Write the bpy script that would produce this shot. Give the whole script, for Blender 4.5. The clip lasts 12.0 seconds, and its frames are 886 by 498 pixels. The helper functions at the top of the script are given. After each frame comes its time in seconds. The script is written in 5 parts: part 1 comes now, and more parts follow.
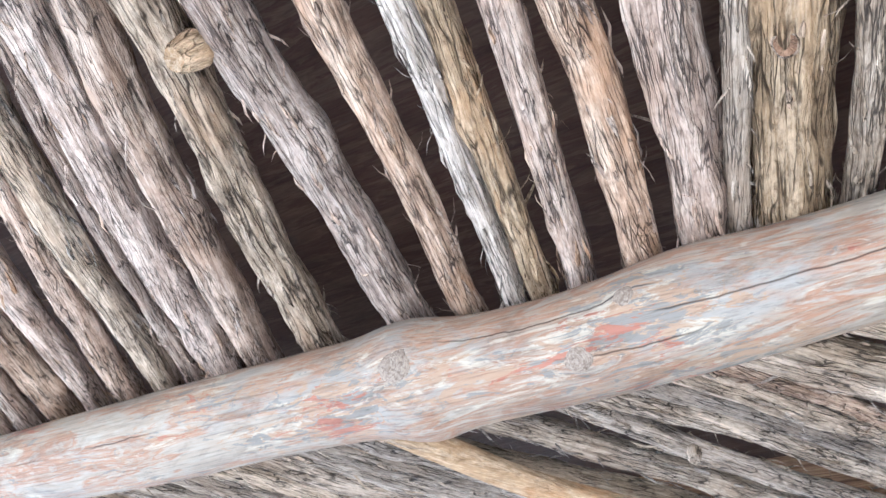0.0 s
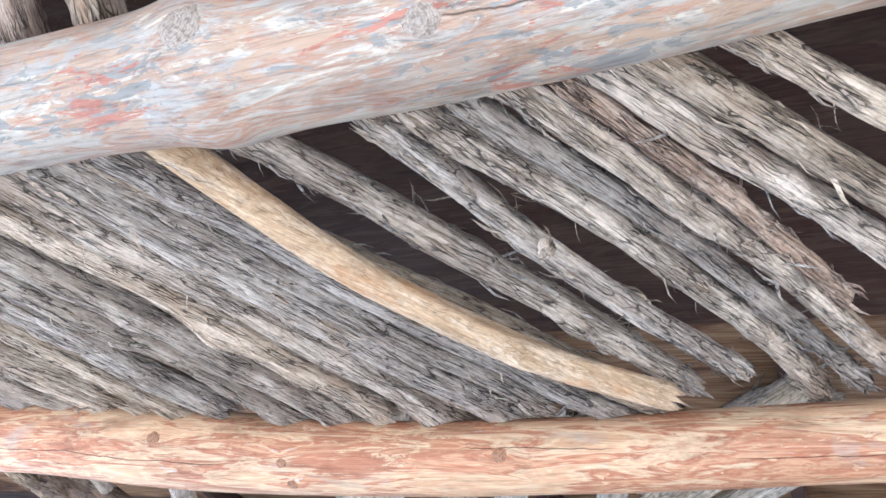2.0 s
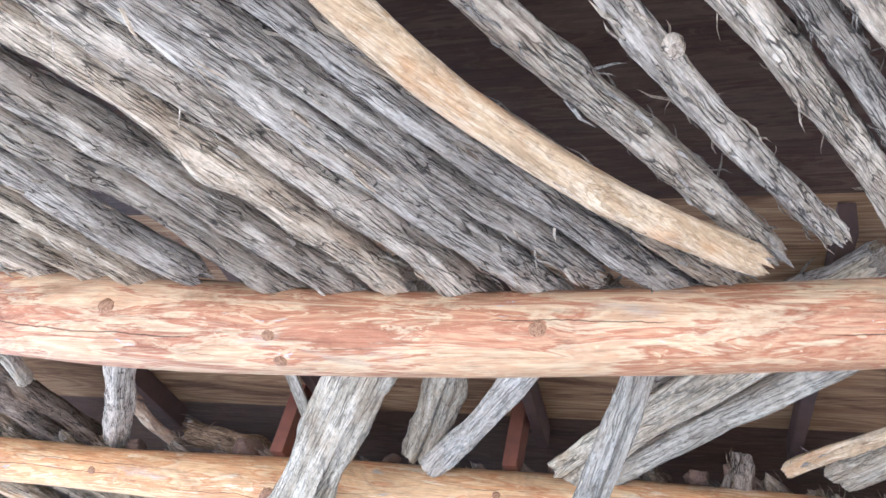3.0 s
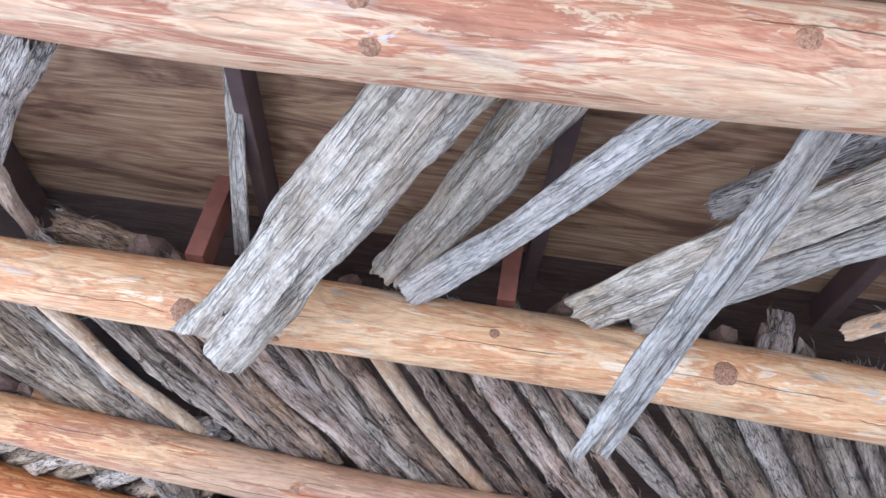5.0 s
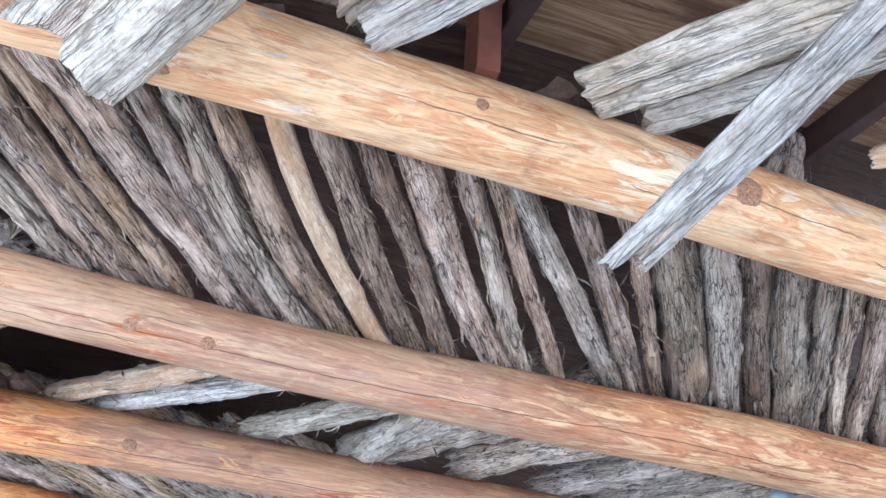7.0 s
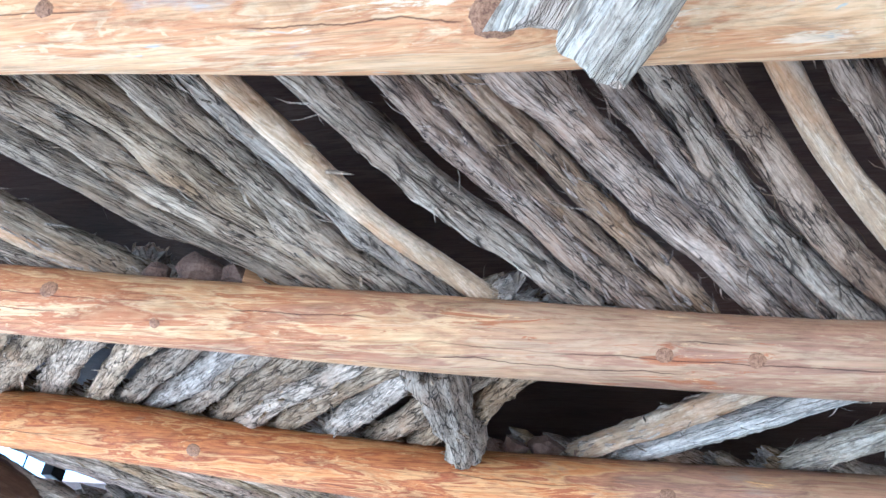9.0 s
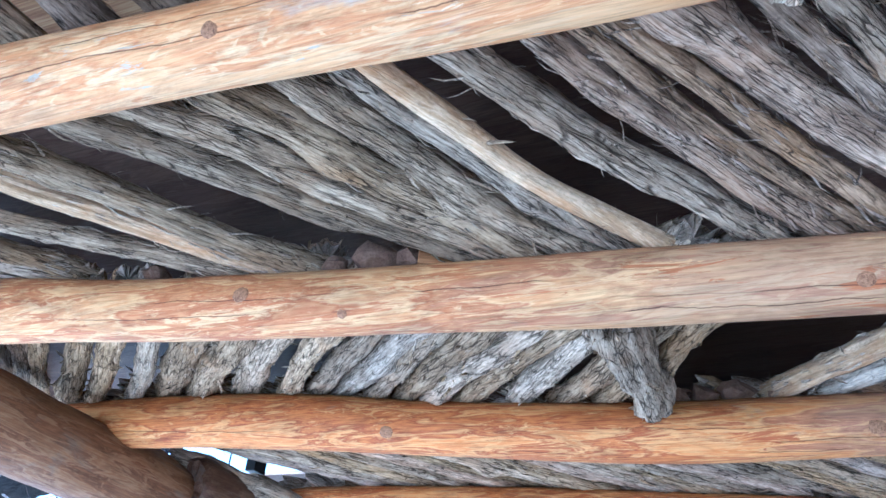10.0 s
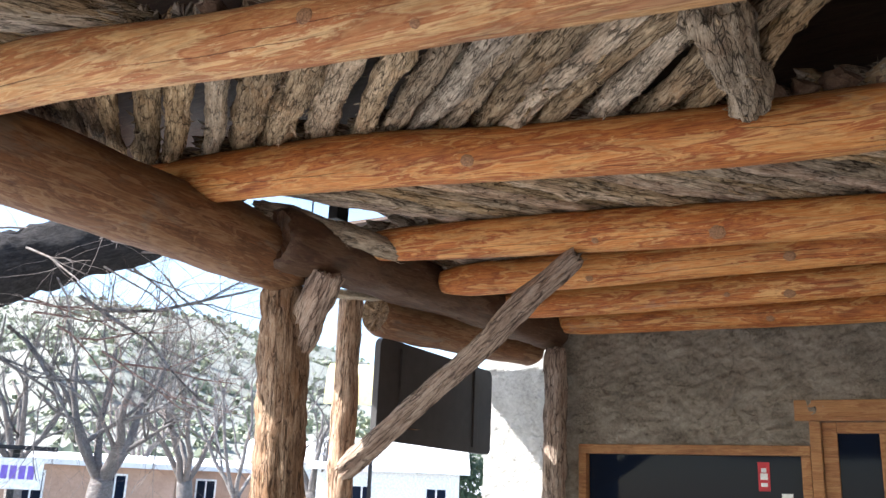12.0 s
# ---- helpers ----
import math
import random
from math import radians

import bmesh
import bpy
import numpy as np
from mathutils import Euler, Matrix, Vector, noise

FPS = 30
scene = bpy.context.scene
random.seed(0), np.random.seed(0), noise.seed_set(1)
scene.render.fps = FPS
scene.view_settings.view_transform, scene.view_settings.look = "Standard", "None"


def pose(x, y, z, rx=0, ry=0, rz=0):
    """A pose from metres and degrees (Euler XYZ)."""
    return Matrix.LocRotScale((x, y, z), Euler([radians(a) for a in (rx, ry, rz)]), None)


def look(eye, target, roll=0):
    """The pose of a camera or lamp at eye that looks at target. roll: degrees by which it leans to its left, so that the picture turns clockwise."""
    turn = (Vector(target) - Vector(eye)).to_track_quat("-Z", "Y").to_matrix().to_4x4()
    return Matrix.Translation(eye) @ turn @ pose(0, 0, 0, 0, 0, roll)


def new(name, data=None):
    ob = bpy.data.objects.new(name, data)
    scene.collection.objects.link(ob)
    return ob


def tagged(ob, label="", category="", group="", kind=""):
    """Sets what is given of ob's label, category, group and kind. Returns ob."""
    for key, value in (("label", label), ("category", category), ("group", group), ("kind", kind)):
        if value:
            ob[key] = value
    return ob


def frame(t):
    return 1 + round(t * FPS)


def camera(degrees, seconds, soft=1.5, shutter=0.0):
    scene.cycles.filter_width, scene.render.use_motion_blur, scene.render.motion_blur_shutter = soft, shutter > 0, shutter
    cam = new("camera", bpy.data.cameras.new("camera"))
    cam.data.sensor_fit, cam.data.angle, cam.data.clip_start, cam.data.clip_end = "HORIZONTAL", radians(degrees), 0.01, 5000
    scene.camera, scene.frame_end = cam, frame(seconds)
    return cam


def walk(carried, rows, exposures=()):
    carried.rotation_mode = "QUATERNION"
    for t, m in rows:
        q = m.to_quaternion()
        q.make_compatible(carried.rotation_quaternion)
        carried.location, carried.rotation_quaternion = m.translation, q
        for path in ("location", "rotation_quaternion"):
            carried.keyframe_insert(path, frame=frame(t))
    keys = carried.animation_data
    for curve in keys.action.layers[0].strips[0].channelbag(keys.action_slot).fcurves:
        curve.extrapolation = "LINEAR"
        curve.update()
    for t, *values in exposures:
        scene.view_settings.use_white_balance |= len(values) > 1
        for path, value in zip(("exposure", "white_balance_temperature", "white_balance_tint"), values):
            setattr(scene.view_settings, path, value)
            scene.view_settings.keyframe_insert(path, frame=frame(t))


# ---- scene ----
cam = camera(52.8, 12.0)
PATH = [
    (0, (0.0, 0.0, 1.49), (-1.029, 1.059, 2.838), 15.17),
    (0.5, (-0.03, 0.048, 1.484), (-0.994, 1.191, 2.812), 15.31),
    (1, (-0.075, 0.145, 1.482), (-0.992, 1.336, 2.802), 15.94),
    (1.5, (-0.137, 0.324, 1.484), (-1.032, 1.518, 2.816), 18.09),
    (2, (-0.179, 0.556, 1.489), (-1.007, 1.802, 2.817), 18.37),
    (2.5, (-0.29, 0.696, 1.472), (-1.029, 2.036, 2.759), 16.93),
    (2.7, (-0.382, 0.761, 1.463), (-1.095, 2.115, 2.751), 17.3),
    (3, (-0.58, 0.826, 1.501), (-1.21, 2.233, 2.775), 15.06),
    (3.2, (-0.686, 0.891, 1.506), (-1.285, 2.343, 2.744), 13.99),
    (3.5, (-0.84, 1.0, 1.499), (-1.434, 2.473, 2.714), 14.11),
    (3.7, (-0.923, 1.128, 1.497), (-1.498, 2.613, 2.707), 13.8),
    (5.3, (-1.408, 1.586, 1.578), (-1.421, 3.191, 2.771), 10.02),
    (5.5, (-1.46, 1.685, 1.572), (-1.374, 3.291, 2.76), 9.08),
    (6, (-1.474, 1.916, 1.615), (-1.225, 3.532, 2.767), 8.22),
    (6.5, (-1.624, 2.126, 1.578), (-1.173, 3.703, 2.723), 4.89),
    (6.7, (-1.673, 2.196, 1.589), (-1.191, 3.768, 2.727), 3.87),
    (8.3, (-1.848, 2.581, 1.719), (-1.919, 4.219, 2.866), 6.76),
    (8.5, (-1.862, 2.592, 1.706), (-2.056, 4.213, 2.861), 7.54),
    (9, (-1.905, 2.581, 1.69), (-2.368, 4.159, 2.828), 8.8),
    (9.5, (-1.927, 2.576, 1.684), (-2.554, 4.117, 2.795), 7.89),
    (10, (-1.966, 2.562, 1.674), (-2.732, 4.085, 2.721), 6.4),
    (10.5, (-2.004, 2.588, 1.669), (-2.909, 4.141, 2.546), 4.49),
    (11, (-2.037, 2.632, 1.654), (-2.996, 4.244, 2.347), 3.03),
    (11.5, (-2.055, 2.661, 1.635), (-3.005, 4.32, 2.222), 2.54),
    (12, (-2.07, 2.673, 1.625), (-3.025, 4.344, 2.167), 2.47),
]
# seconds, stops, kelvin, tint
EXPOSURE = [(0.0, 3.1, 5060, 9), (2.0, 3.24, 4920, 9), (3.5, 3.34, 4800, 10), (5.5, 3.11, 4600, 12), (6.5, 3.4, 4640, 9), (8.5, 3.36, 4400, 5), (9.5, 3.1, 4380, 3), (10.5, 3.06, 4060, 3), (11.0, 2.5, 4600, 0), (11.5, 2.05, 5100, 6), (12.0, 1.8, 6150, 10)]
walk(cam, [(t, look(eye, target, roll)) for t, eye, target, roll in PATH], EXPOSURE)

# ---- daylight ----
TO_SUN = Vector((-0.58, -0.50, 0.65)).normalized()
world = bpy.data.worlds.new("sky")
scene.world = world
world.use_nodes = True
wn = world.node_tree.nodes
sky = wn.new("ShaderNodeTexSky")
sky.sky_type = "NISHITA"
sky.sun_disc = False
sky.sun_elevation = math.asin(TO_SUN.z)
sky.sun_rotation = math.atan2(TO_SUN.x, TO_SUN.y)
wn["Background"].inputs["Strength"].default_value = 0.15
world.node_tree.links.new(sky.outputs["Color"], wn["Background"].inputs["Color"])
sun_data = bpy.data.lights.new("sun", "SUN")
sun_data.energy, sun_data.angle, sun_data.color = 5.0, radians(0.6), (1.0, 0.965, 0.91)
sun = new("sun", sun_data)
sun.matrix_world = look((-30, -20, 40), Vector((-30, -20, 40)) - TO_SUN)


# ---- materials ----
def material(name):
    m = bpy.data.materials.new(name)
    m.use_nodes = True
    return m, m.node_tree.nodes, m.node_tree.links, m.node_tree.nodes["Principled BSDF"]


def mapped(nodes, links, scale, source="Object", loc=None):
    tc = nodes.new("ShaderNodeTexCoord")
    mp = nodes.new("ShaderNodeMapping")
    mp.inputs["Scale"].default_value = scale
    links.new(tc.outputs[source], mp.inputs["Vector"])
    if loc is not None:
        links.new(loc, mp.inputs["Location"])
    return mp.outputs["Vector"]


def noise_tex(nodes, links, vec, scale, detail=5, rough=0.6, dist=0.0):
    n = nodes.new("ShaderNodeTexNoise")
    n.inputs["Scale"].default_value = scale
    n.inputs["Detail"].default_value = detail
    n.inputs["Roughness"].default_value = rough
    n.inputs["Distortion"].default_value = dist
    links.new(vec, n.inputs["Vector"])
    return n.outputs["Fac"]


def ramp(nodes, links, fac, stops):
    r = nodes.new("ShaderNodeValToRGB")
    while len(r.color_ramp.elements) < len(stops):
        r.color_ramp.elements.new(0.5)
    for el, (pos, col) in zip(r.color_ramp.elements, stops):
        el.position, el.color = pos, (*col, 1) if len(col) == 3 else col
    links.new(fac, r.inputs["Fac"])
    return r.outputs["Color"]


def mix(nodes, links, fac, a, b, blend="MIX"):
    m = nodes.new("ShaderNodeMix")
    m.data_type, m.blend_type = "RGBA", blend
    for sock, v in (("Factor", fac), ("A", a), ("B", b)):
        i = {"Factor": 0, "A": 6, "B": 7}[sock]
        if isinstance(v, (int, float)):
            m.inputs[i].default_value = v
        elif isinstance(v, tuple):
            m.inputs[i].default_value = (*v, 1)
        else:
            links.new(v, m.inputs[i])
    return m.outputs[2]


def bump(nodes, links, bsdf, height, strength, distance):
    b = nodes.new("ShaderNodeBump")
    b.inputs["Strength"].default_value = strength
    b.inputs["Distance"].default_value = distance
    links.new(height, b.inputs["Height"])
    links.new(b.outputs["Normal"], bsdf.inputs["Normal"])


def add(nodes, links, a, b, wa=1.0, wb=1.0):
    m = nodes.new("ShaderNodeMath")
    m.operation = "MULTIPLY"
    links.new(a, m.inputs[0])
    m.inputs[1].default_value = wa
    n = nodes.new("ShaderNodeMath")
    n.operation = "MULTIPLY_ADD"
    links.new(b, n.inputs[0])
    n.inputs[1].default_value = wb
    links.new(m.outputs[0], n.inputs[2])
    return n.outputs[0]


def offset_by_object(nodes, links):
    """A shift of the texture that differs from object to object."""
    info = nodes.new("ShaderNodeObjectInfo")
    m = nodes.new("ShaderNodeVectorMath")
    m.operation = "SCALE"
    m.inputs[0].default_value = (37.0, 17.0, 53.0)
    links.new(info.outputs["Random"], m.inputs["Scale"])
    return m.outputs["Vector"], info.outputs["Random"]


def warped(nodes, links, vec, scale, amount):
    """The coordinates, pushed about a little by noise."""
    n = nodes.new("ShaderNodeTexNoise")
    n.inputs["Scale"].default_value, n.inputs["Detail"].default_value = scale, 3
    links.new(vec, n.inputs["Vector"])
    m = nodes.new("ShaderNodeVectorMath")
    m.operation = "MULTIPLY_ADD"
    links.new(n.outputs["Color"], m.inputs[0])
    m.inputs[1].default_value = (amount, amount, amount)
    links.new(vec, m.inputs[2])
    return m.outputs["Vector"]


def strips(nodes, links, vec, scale):
    """Distance to the edge of long strips that run along x."""
    mp = nodes.new("ShaderNodeMapping")
    mp.inputs["Scale"].default_value = scale
    links.new(vec, mp.inputs["Vector"])
    v = nodes.new("ShaderNodeTexVoronoi")
    v.feature = "DISTANCE_TO_EDGE"
    v.inputs["Scale"].default_value = 1.0
    links.new(mp.outputs["Vector"], v.inputs["Vector"])
    return v.outputs["Distance"]


def bark(name, dark, mid, light, accent, fibre=1.0, flaky=0.8, fissures=1.0, cell=(6.0, 115), warp=0.013):
    """Stringy juniper bark in long lapping strips along the object's x axis."""
    m, n, l, bsdf = material(name)
    shift, rnd = offset_by_object(n, l)
    base = warped(n, l, mapped(n, l, (1, 1, 1), loc=shift), 14.0, warp)
    wide = strips(n, l, base, (cell[0], cell[1], cell[1]))
    thin = strips(n, l, base, (cell[0] * 2.1, cell[1] * 2.3, cell[1] * 2.3))
    fine = noise_tex(n, l, mapped(n, l, (26, 260, 260), loc=shift), 1.0, 4, 0.7, 0.2)
    streak = noise_tex(n, l, mapped(n, l, (4, 40, 40), loc=shift), 1.0, 5, 0.65, 0.5)
    patch = noise_tex(n, l, mapped(n, l, (4, 9, 9), loc=shift), 1.0, 4, 0.6)
    crust = noise_tex(n, l, mapped(n, l, (45, 75, 75), loc=shift), 1.0, 5, 0.7, 0.4)
    where = noise_tex(n, l, mapped(n, l, (9, 26, 26), loc=shift), 1.0, 3, 0.6)
    deep = ramp(n, l, wide, [(0.0, (0.06, 0.06, 0.06)), (0.026, (0.22, 0.22, 0.22)), (0.075, (1, 1, 1))])
    slight = ramp(n, l, thin, [(0.0, (0.50, 0.50, 0.50)), (0.09, (1, 1, 1))])
    slight = mix(n, l, ramp(n, l, where, [(0.40, (0, 0, 0)), (0.56, (1, 1, 1))]), slight, (1.0, 1.0, 1.0))
    deep = mix(n, l, ramp(n, l, where, [(0.44, (0, 0, 0)), (0.62, (0.9, 0.9, 0.9))]), deep, (1.0, 1.0, 1.0))
    groove = mix(n, l, 1.0, deep, slight, "MULTIPLY")
    groove = mix(n, l, fissures, (1.0, 1.0, 1.0), groove)
    low = tuple(0.62 * c + 0.38 * e for c, e in zip(mid, dark))
    body = ramp(n, l, add(n, l, fine, streak, 0.45, 0.57), [(0.38, low), (0.48, mid), (0.57, light), (0.68, tuple(min(1, c * 1.25) for c in light))])
    body = mix(n, l, flaky, body, ramp(n, l, crust, [(0.30, (0.42, 0.38, 0.35)), (0.46, (0.97, 0.96, 0.95)), (0.70, (1.25, 1.23, 1.2))]), "MULTIPLY")
    tint = ramp(n, l, patch, [(0.52, (0, 0, 0)), (0.70, (1, 1, 1))])
    body = mix(n, l, tint, body, mix(n, l, 0.55, body, accent))
    col = mix(n, l, groove, dark, body)
    value = n.new("ShaderNodeHueSaturation")
    l.new(col, value.inputs["Color"])
    mr = n.new("ShaderNodeMapRange")
    mr.inputs["To Min"].default_value, mr.inputs["To Max"].default_value = 0.74, 1.22
    l.new(rnd, mr.inputs["Value"])
    l.new(mr.outputs["Result"], value.inputs["Value"])
    far = n.new("ShaderNodeMath")
    far.operation = "MULTIPLY"
    far.inputs[1].default_value = 13.7
    l.new(rnd, far.inputs[0])
    other = n.new("ShaderNodeMath")
    other.operation = "FRACT"
    l.new(far.outputs[0], other.inputs[0])
    sat = n.new("ShaderNodeMapRange")
    sat.inputs["To Min"].default_value, sat.inputs["To Max"].default_value = 0.80, 1.18
    l.new(other.outputs[0], sat.inputs["Value"])
    l.new(sat.outputs["Result"], value.inputs["Saturation"])
    l.new(value.outputs["Color"], bsdf.inputs["Base Color"])
    bsdf.inputs["Roughness"].default_value = 0.92
    bsdf.inputs["Specular IOR Level"].default_value = 0.2
    height = add(n, l, add(n, l, groove, crust, 0.55, 0.40), add(n, l, fine, streak, 0.35, 0.6), 1.0, 0.5)
    bump(n, l, bsdf, height, 1.0, 0.009 * fibre)
    return m


def ringed_knot(name, dark, mid, pale):
    """Branch knot with growth rings about its middle and a dark checked core."""
    m, n, l, bsdf = material(name)
    vec = warped(n, l, mapped(n, l, (1, 1, 1)), 50.0, 0.014)
    dist = n.new("ShaderNodeVectorMath")
    dist.operation = "LENGTH"
    l.new(vec, dist.inputs[0])
    wave = n.new("ShaderNodeMath")
    wave.operation = "SINE"
    rate = n.new("ShaderNodeMath")
    rate.operation = "MULTIPLY"
    rate.inputs[1].default_value = 1500.0
    l.new(dist.outputs["Value"], rate.inputs[0])
    l.new(rate.outputs[0], wave.inputs[0])
    ring = ramp(n, l, wave.outputs[0], [(0.0, (0.86, 0.83, 0.80)), (0.9, (1, 1, 1))])
    speck = noise_tex(n, l, vec, 160.0, 4, 0.7)
    body = ramp(n, l, speck, [(0.36, dark), (0.50, mid), (0.64, pale)])
    core = ramp(n, l, dist.outputs["Value"], [(0.004, (0.55, 0.5, 0.46)), (0.011, (1, 1, 1))])
    l.new(mix(n, l, 1.0, mix(n, l, 1.0, body, ring, "MULTIPLY"), core, "MULTIPLY"), bsdf.inputs["Base Color"])
    bsdf.inputs["Roughness"].default_value = 0.75
    bump(n, l, bsdf, speck, 0.6, 0.003)
    return m


def peeled(name, pale, mid, red, grey, grey_from, crack=0.5, soft_edge=0.12, silver=None, flakes=()):
    """A peeled log: long streaks of pale and reddish wood, weathered grey in places, drying cracks."""
    m, n, l, bsdf = material(name)
    shift, rnd = offset_by_object(n, l)
    streak = noise_tex(n, l, mapped(n, l, (3.2, 26, 26), loc=shift), 1.0, 5, 0.6, 0.9)
    wide = noise_tex(n, l, mapped(n, l, (1.3, 7, 7), loc=shift), 1.0, 3, 0.55, 0.6)
    fine = noise_tex(n, l, mapped(n, l, (5, 160, 160), loc=shift), 1.0, 5, 0.7)
    chip = noise_tex(n, l, mapped(n, l, (11, 34, 34), loc=shift), 1.0, 4, 0.6, 1.4)
    both = add(n, l, streak, wide, 0.6, 0.5)
    col = ramp(n, l, both, [(0.40, pale), (0.48, mid), (0.52, pale), (0.56, red), (0.60, mid), (0.65, red), (0.70, pale)])
    col = mix(n, l, ramp(n, l, chip, [(0.60, (0, 0, 0)), (0.64, (0.7, 0.7, 0.7))]), col, pale)
    g = noise_tex(n, l, mapped(n, l, (1.7, 5, 5), loc=shift), 1.3, 6, 0.7, 0.6)
    col = mix(n, l, ramp(n, l, g, [(grey_from, (0, 0, 0)), (grey_from + soft_edge, (0.85, 0.85, 0.85))]), col, grey)
    if silver is not None:      # a stretch that has weathered to dull grey-brown, with ragged ends
        place = n.new("ShaderNodeSeparateXYZ")
        l.new(mapped(n, l, (1, 1, 1)), place.inputs[0])
        ragged = add(n, l, place.outputs["X"], add(n, l, streak, wide, 1.2, 1.0), 1.0, 1.0)
        span = n.new("ShaderNodeMapRange")
        span.inputs["From Min"].default_value, span.inputs["From Max"].default_value = silver[0] + 0.6, silver[1] + 1.6
        l.new(ragged, span.inputs["Value"])
        worn = ramp(n, l, span.outputs["Result"], [(0.10, (0, 0, 0)), (0.26, (0.75, 0.75, 0.75)), (0.72, (0.75, 0.75, 0.75)), (0.90, (0.1, 0.1, 0.1))])
        col = mix(n, l, worn, col, mix(n, l, 0.7, col, grey))
    for tone, where, along, across, sharp in flakes:   # remains of inner bark and stain, with hard edges
        spot = noise_tex(n, l, mapped(n, l, (along, across, across), loc=shift), 1.0, 6, 0.72, 1.1)
        region = noise_tex(n, l, mapped(n, l, (1.5, 4, 4), loc=shift), 1.0 + where, 2, 0.5)
        mask = add(n, l, spot, region, 0.62, 0.38)
        col = mix(n, l, ramp(n, l, mask, [(where, (0, 0, 0)), (where + sharp, (0.9, 0.9, 0.9))]), col, tone)
    col = mix(n, l, 0.55, col, ramp(n, l, fine, [(0.32, (0.36, 0.31, 0.28)), (0.50, (1, 1, 1)), (0.66, (1.15, 1.15, 1.15))]), "MULTIPLY")
    blot = noise_tex(n, l, mapped(n, l, (4, 11, 11), loc=shift), 1.0, 6, 0.7, 0.8)
    col = mix(n, l, 0.55, col, ramp(n, l, blot, [(0.33, (0.42, 0.35, 0.31)), (0.48, (1, 1, 1)), (0.68, (1.2, 1.18, 1.14))]), "MULTIPLY")
    uv = n.new("ShaderNodeSeparateXYZ")
    l.new(mapped(n, l, (1, 1, 1), "UV"), uv.inputs[0])
    for lane, (v0, lo) in enumerate(((crack, 0.49), (crack - 0.075, 0.55), (crack + 0.06, 0.57))):
        wave = noise_tex(n, l, mapped(n, l, (1.6 + lane, 0, 0)), 1.0, 5, 0.6)
        d = n.new("ShaderNodeMath")
        d.operation = "SUBTRACT"
        l.new(add(n, l, uv.outputs["Y"], wave, 1.0, 0.10), d.inputs[0])
        d.inputs[1].default_value = v0 + 0.05
        ab = n.new("ShaderNodeMath")
        ab.operation = "ABSOLUTE"
        l.new(d.outputs[0], ab.inputs[0])
        line = ramp(n, l, ab.outputs[0], [(0.0, (0.16, 0.11, 0.08)), (0.0008, (0.16, 0.11, 0.08)), (0.0026, (1, 1, 1))])
        keep = noise_tex(n, l, mapped(n, l, (0.9, 0, 0), loc=shift), 1.0 + 0.7 * lane, 2, 0.5)
        col = mix(n, l, ramp(n, l, keep, [(lo, (0, 0, 0)), (lo + 0.03, (1, 1, 1))]), col, mix(n, l, 1.0, col, line, "MULTIPLY"))
    l.new(col, bsdf.inputs["Base Color"])
    bsdf.inputs["Roughness"].default_value = 0.62
    bsdf.inputs["Specular IOR Level"].default_value = 0.3
    bump(n, l, bsdf, add(n, l, fine, chip, 0.5, 0.5), 0.35, 0.006)
    return m


def rough_surface(name, a, b, c, scale, bumps, rough=0.95):
    m, n, l, bsdf = material(name)
    vec = mapped(n, l, (1, 1, 1))
    big = noise_tex(n, l, vec, scale, 4, 0.6)
    small = noise_tex(n, l, vec, scale * 9, 6, 0.7)
    col = ramp(n, l, add(n, l, big, small, 0.5, 0.5), [(0.36, a), (0.5, b), (0.64, c)])
    l.new(col, bsdf.inputs["Base Color"])
    bsdf.inputs["Roughness"].default_value = rough
    bump(n, l, bsdf, small, 0.8, bumps)
    return m


def veneer(name, dark, mid, pale):
    """Rotary-cut plywood: nested growth contours, dark streaks and stains."""
    m, n, l, bsdf = material(name)
    shift, rnd = offset_by_object(n, l)
    field = noise_tex(n, l, mapped(n, l, (0.9, 4.2, 4.2), loc=shift), 1.0, 2, 0.45, 0.4)
    rate = n.new("ShaderNodeMath")
    rate.operation = "MULTIPLY"
    rate.inputs[1].default_value = 120.0
    l.new(field, rate.inputs[0])
    wave = n.new("ShaderNodeMath")
    wave.operation = "SINE"
    l.new(rate.outputs[0], wave.inputs[0])
    grain = noise_tex(n, l, mapped(n, l, (4, 190, 190), loc=shift), 1.0, 4, 0.7)
    stain = noise_tex(n, l, mapped(n, l, (1.6, 6, 6), loc=shift), 1.0, 5, 0.65, 0.7)
    col = ramp(n, l, add(n, l, wave.outputs[0], grain, 0.075, 0.95), [(0.25, dark), (0.46, mid), (0.62, pale)])
    col = mix(n, l, 0.85, col, ramp(n, l, stain, [(0.38, (0.30, 0.19, 0.15)), (0.47, (0.85, 0.78, 0.74)), (0.62, (1.15, 1.15, 1.12))]), "MULTIPLY")
    l.new(col, bsdf.inputs["Base Color"])
    bsdf.inputs["Roughness"].default_value = 0.8
    bump(n, l, bsdf, grain, 0.4, 0.002)
    return m


def plain(name, col, rough=0.6, metal=0.0):
    m, n, l, bsdf = material(name)
    vec = mapped(n, l, (1, 1, 1))
    f = noise_tex(n, l, vec, 14, 5, 0.65)
    lo, hi = tuple(c * 0.82 for c in col), tuple(min(1, c * 1.15) for c in col)
    l.new(ramp(n, l, f, [(0.35, lo), (0.65, hi)]), bsdf.inputs["Base Color"])
    bsdf.inputs["Roughness"].default_value, bsdf.inputs["Metallic"].default_value = rough, metal
    return m


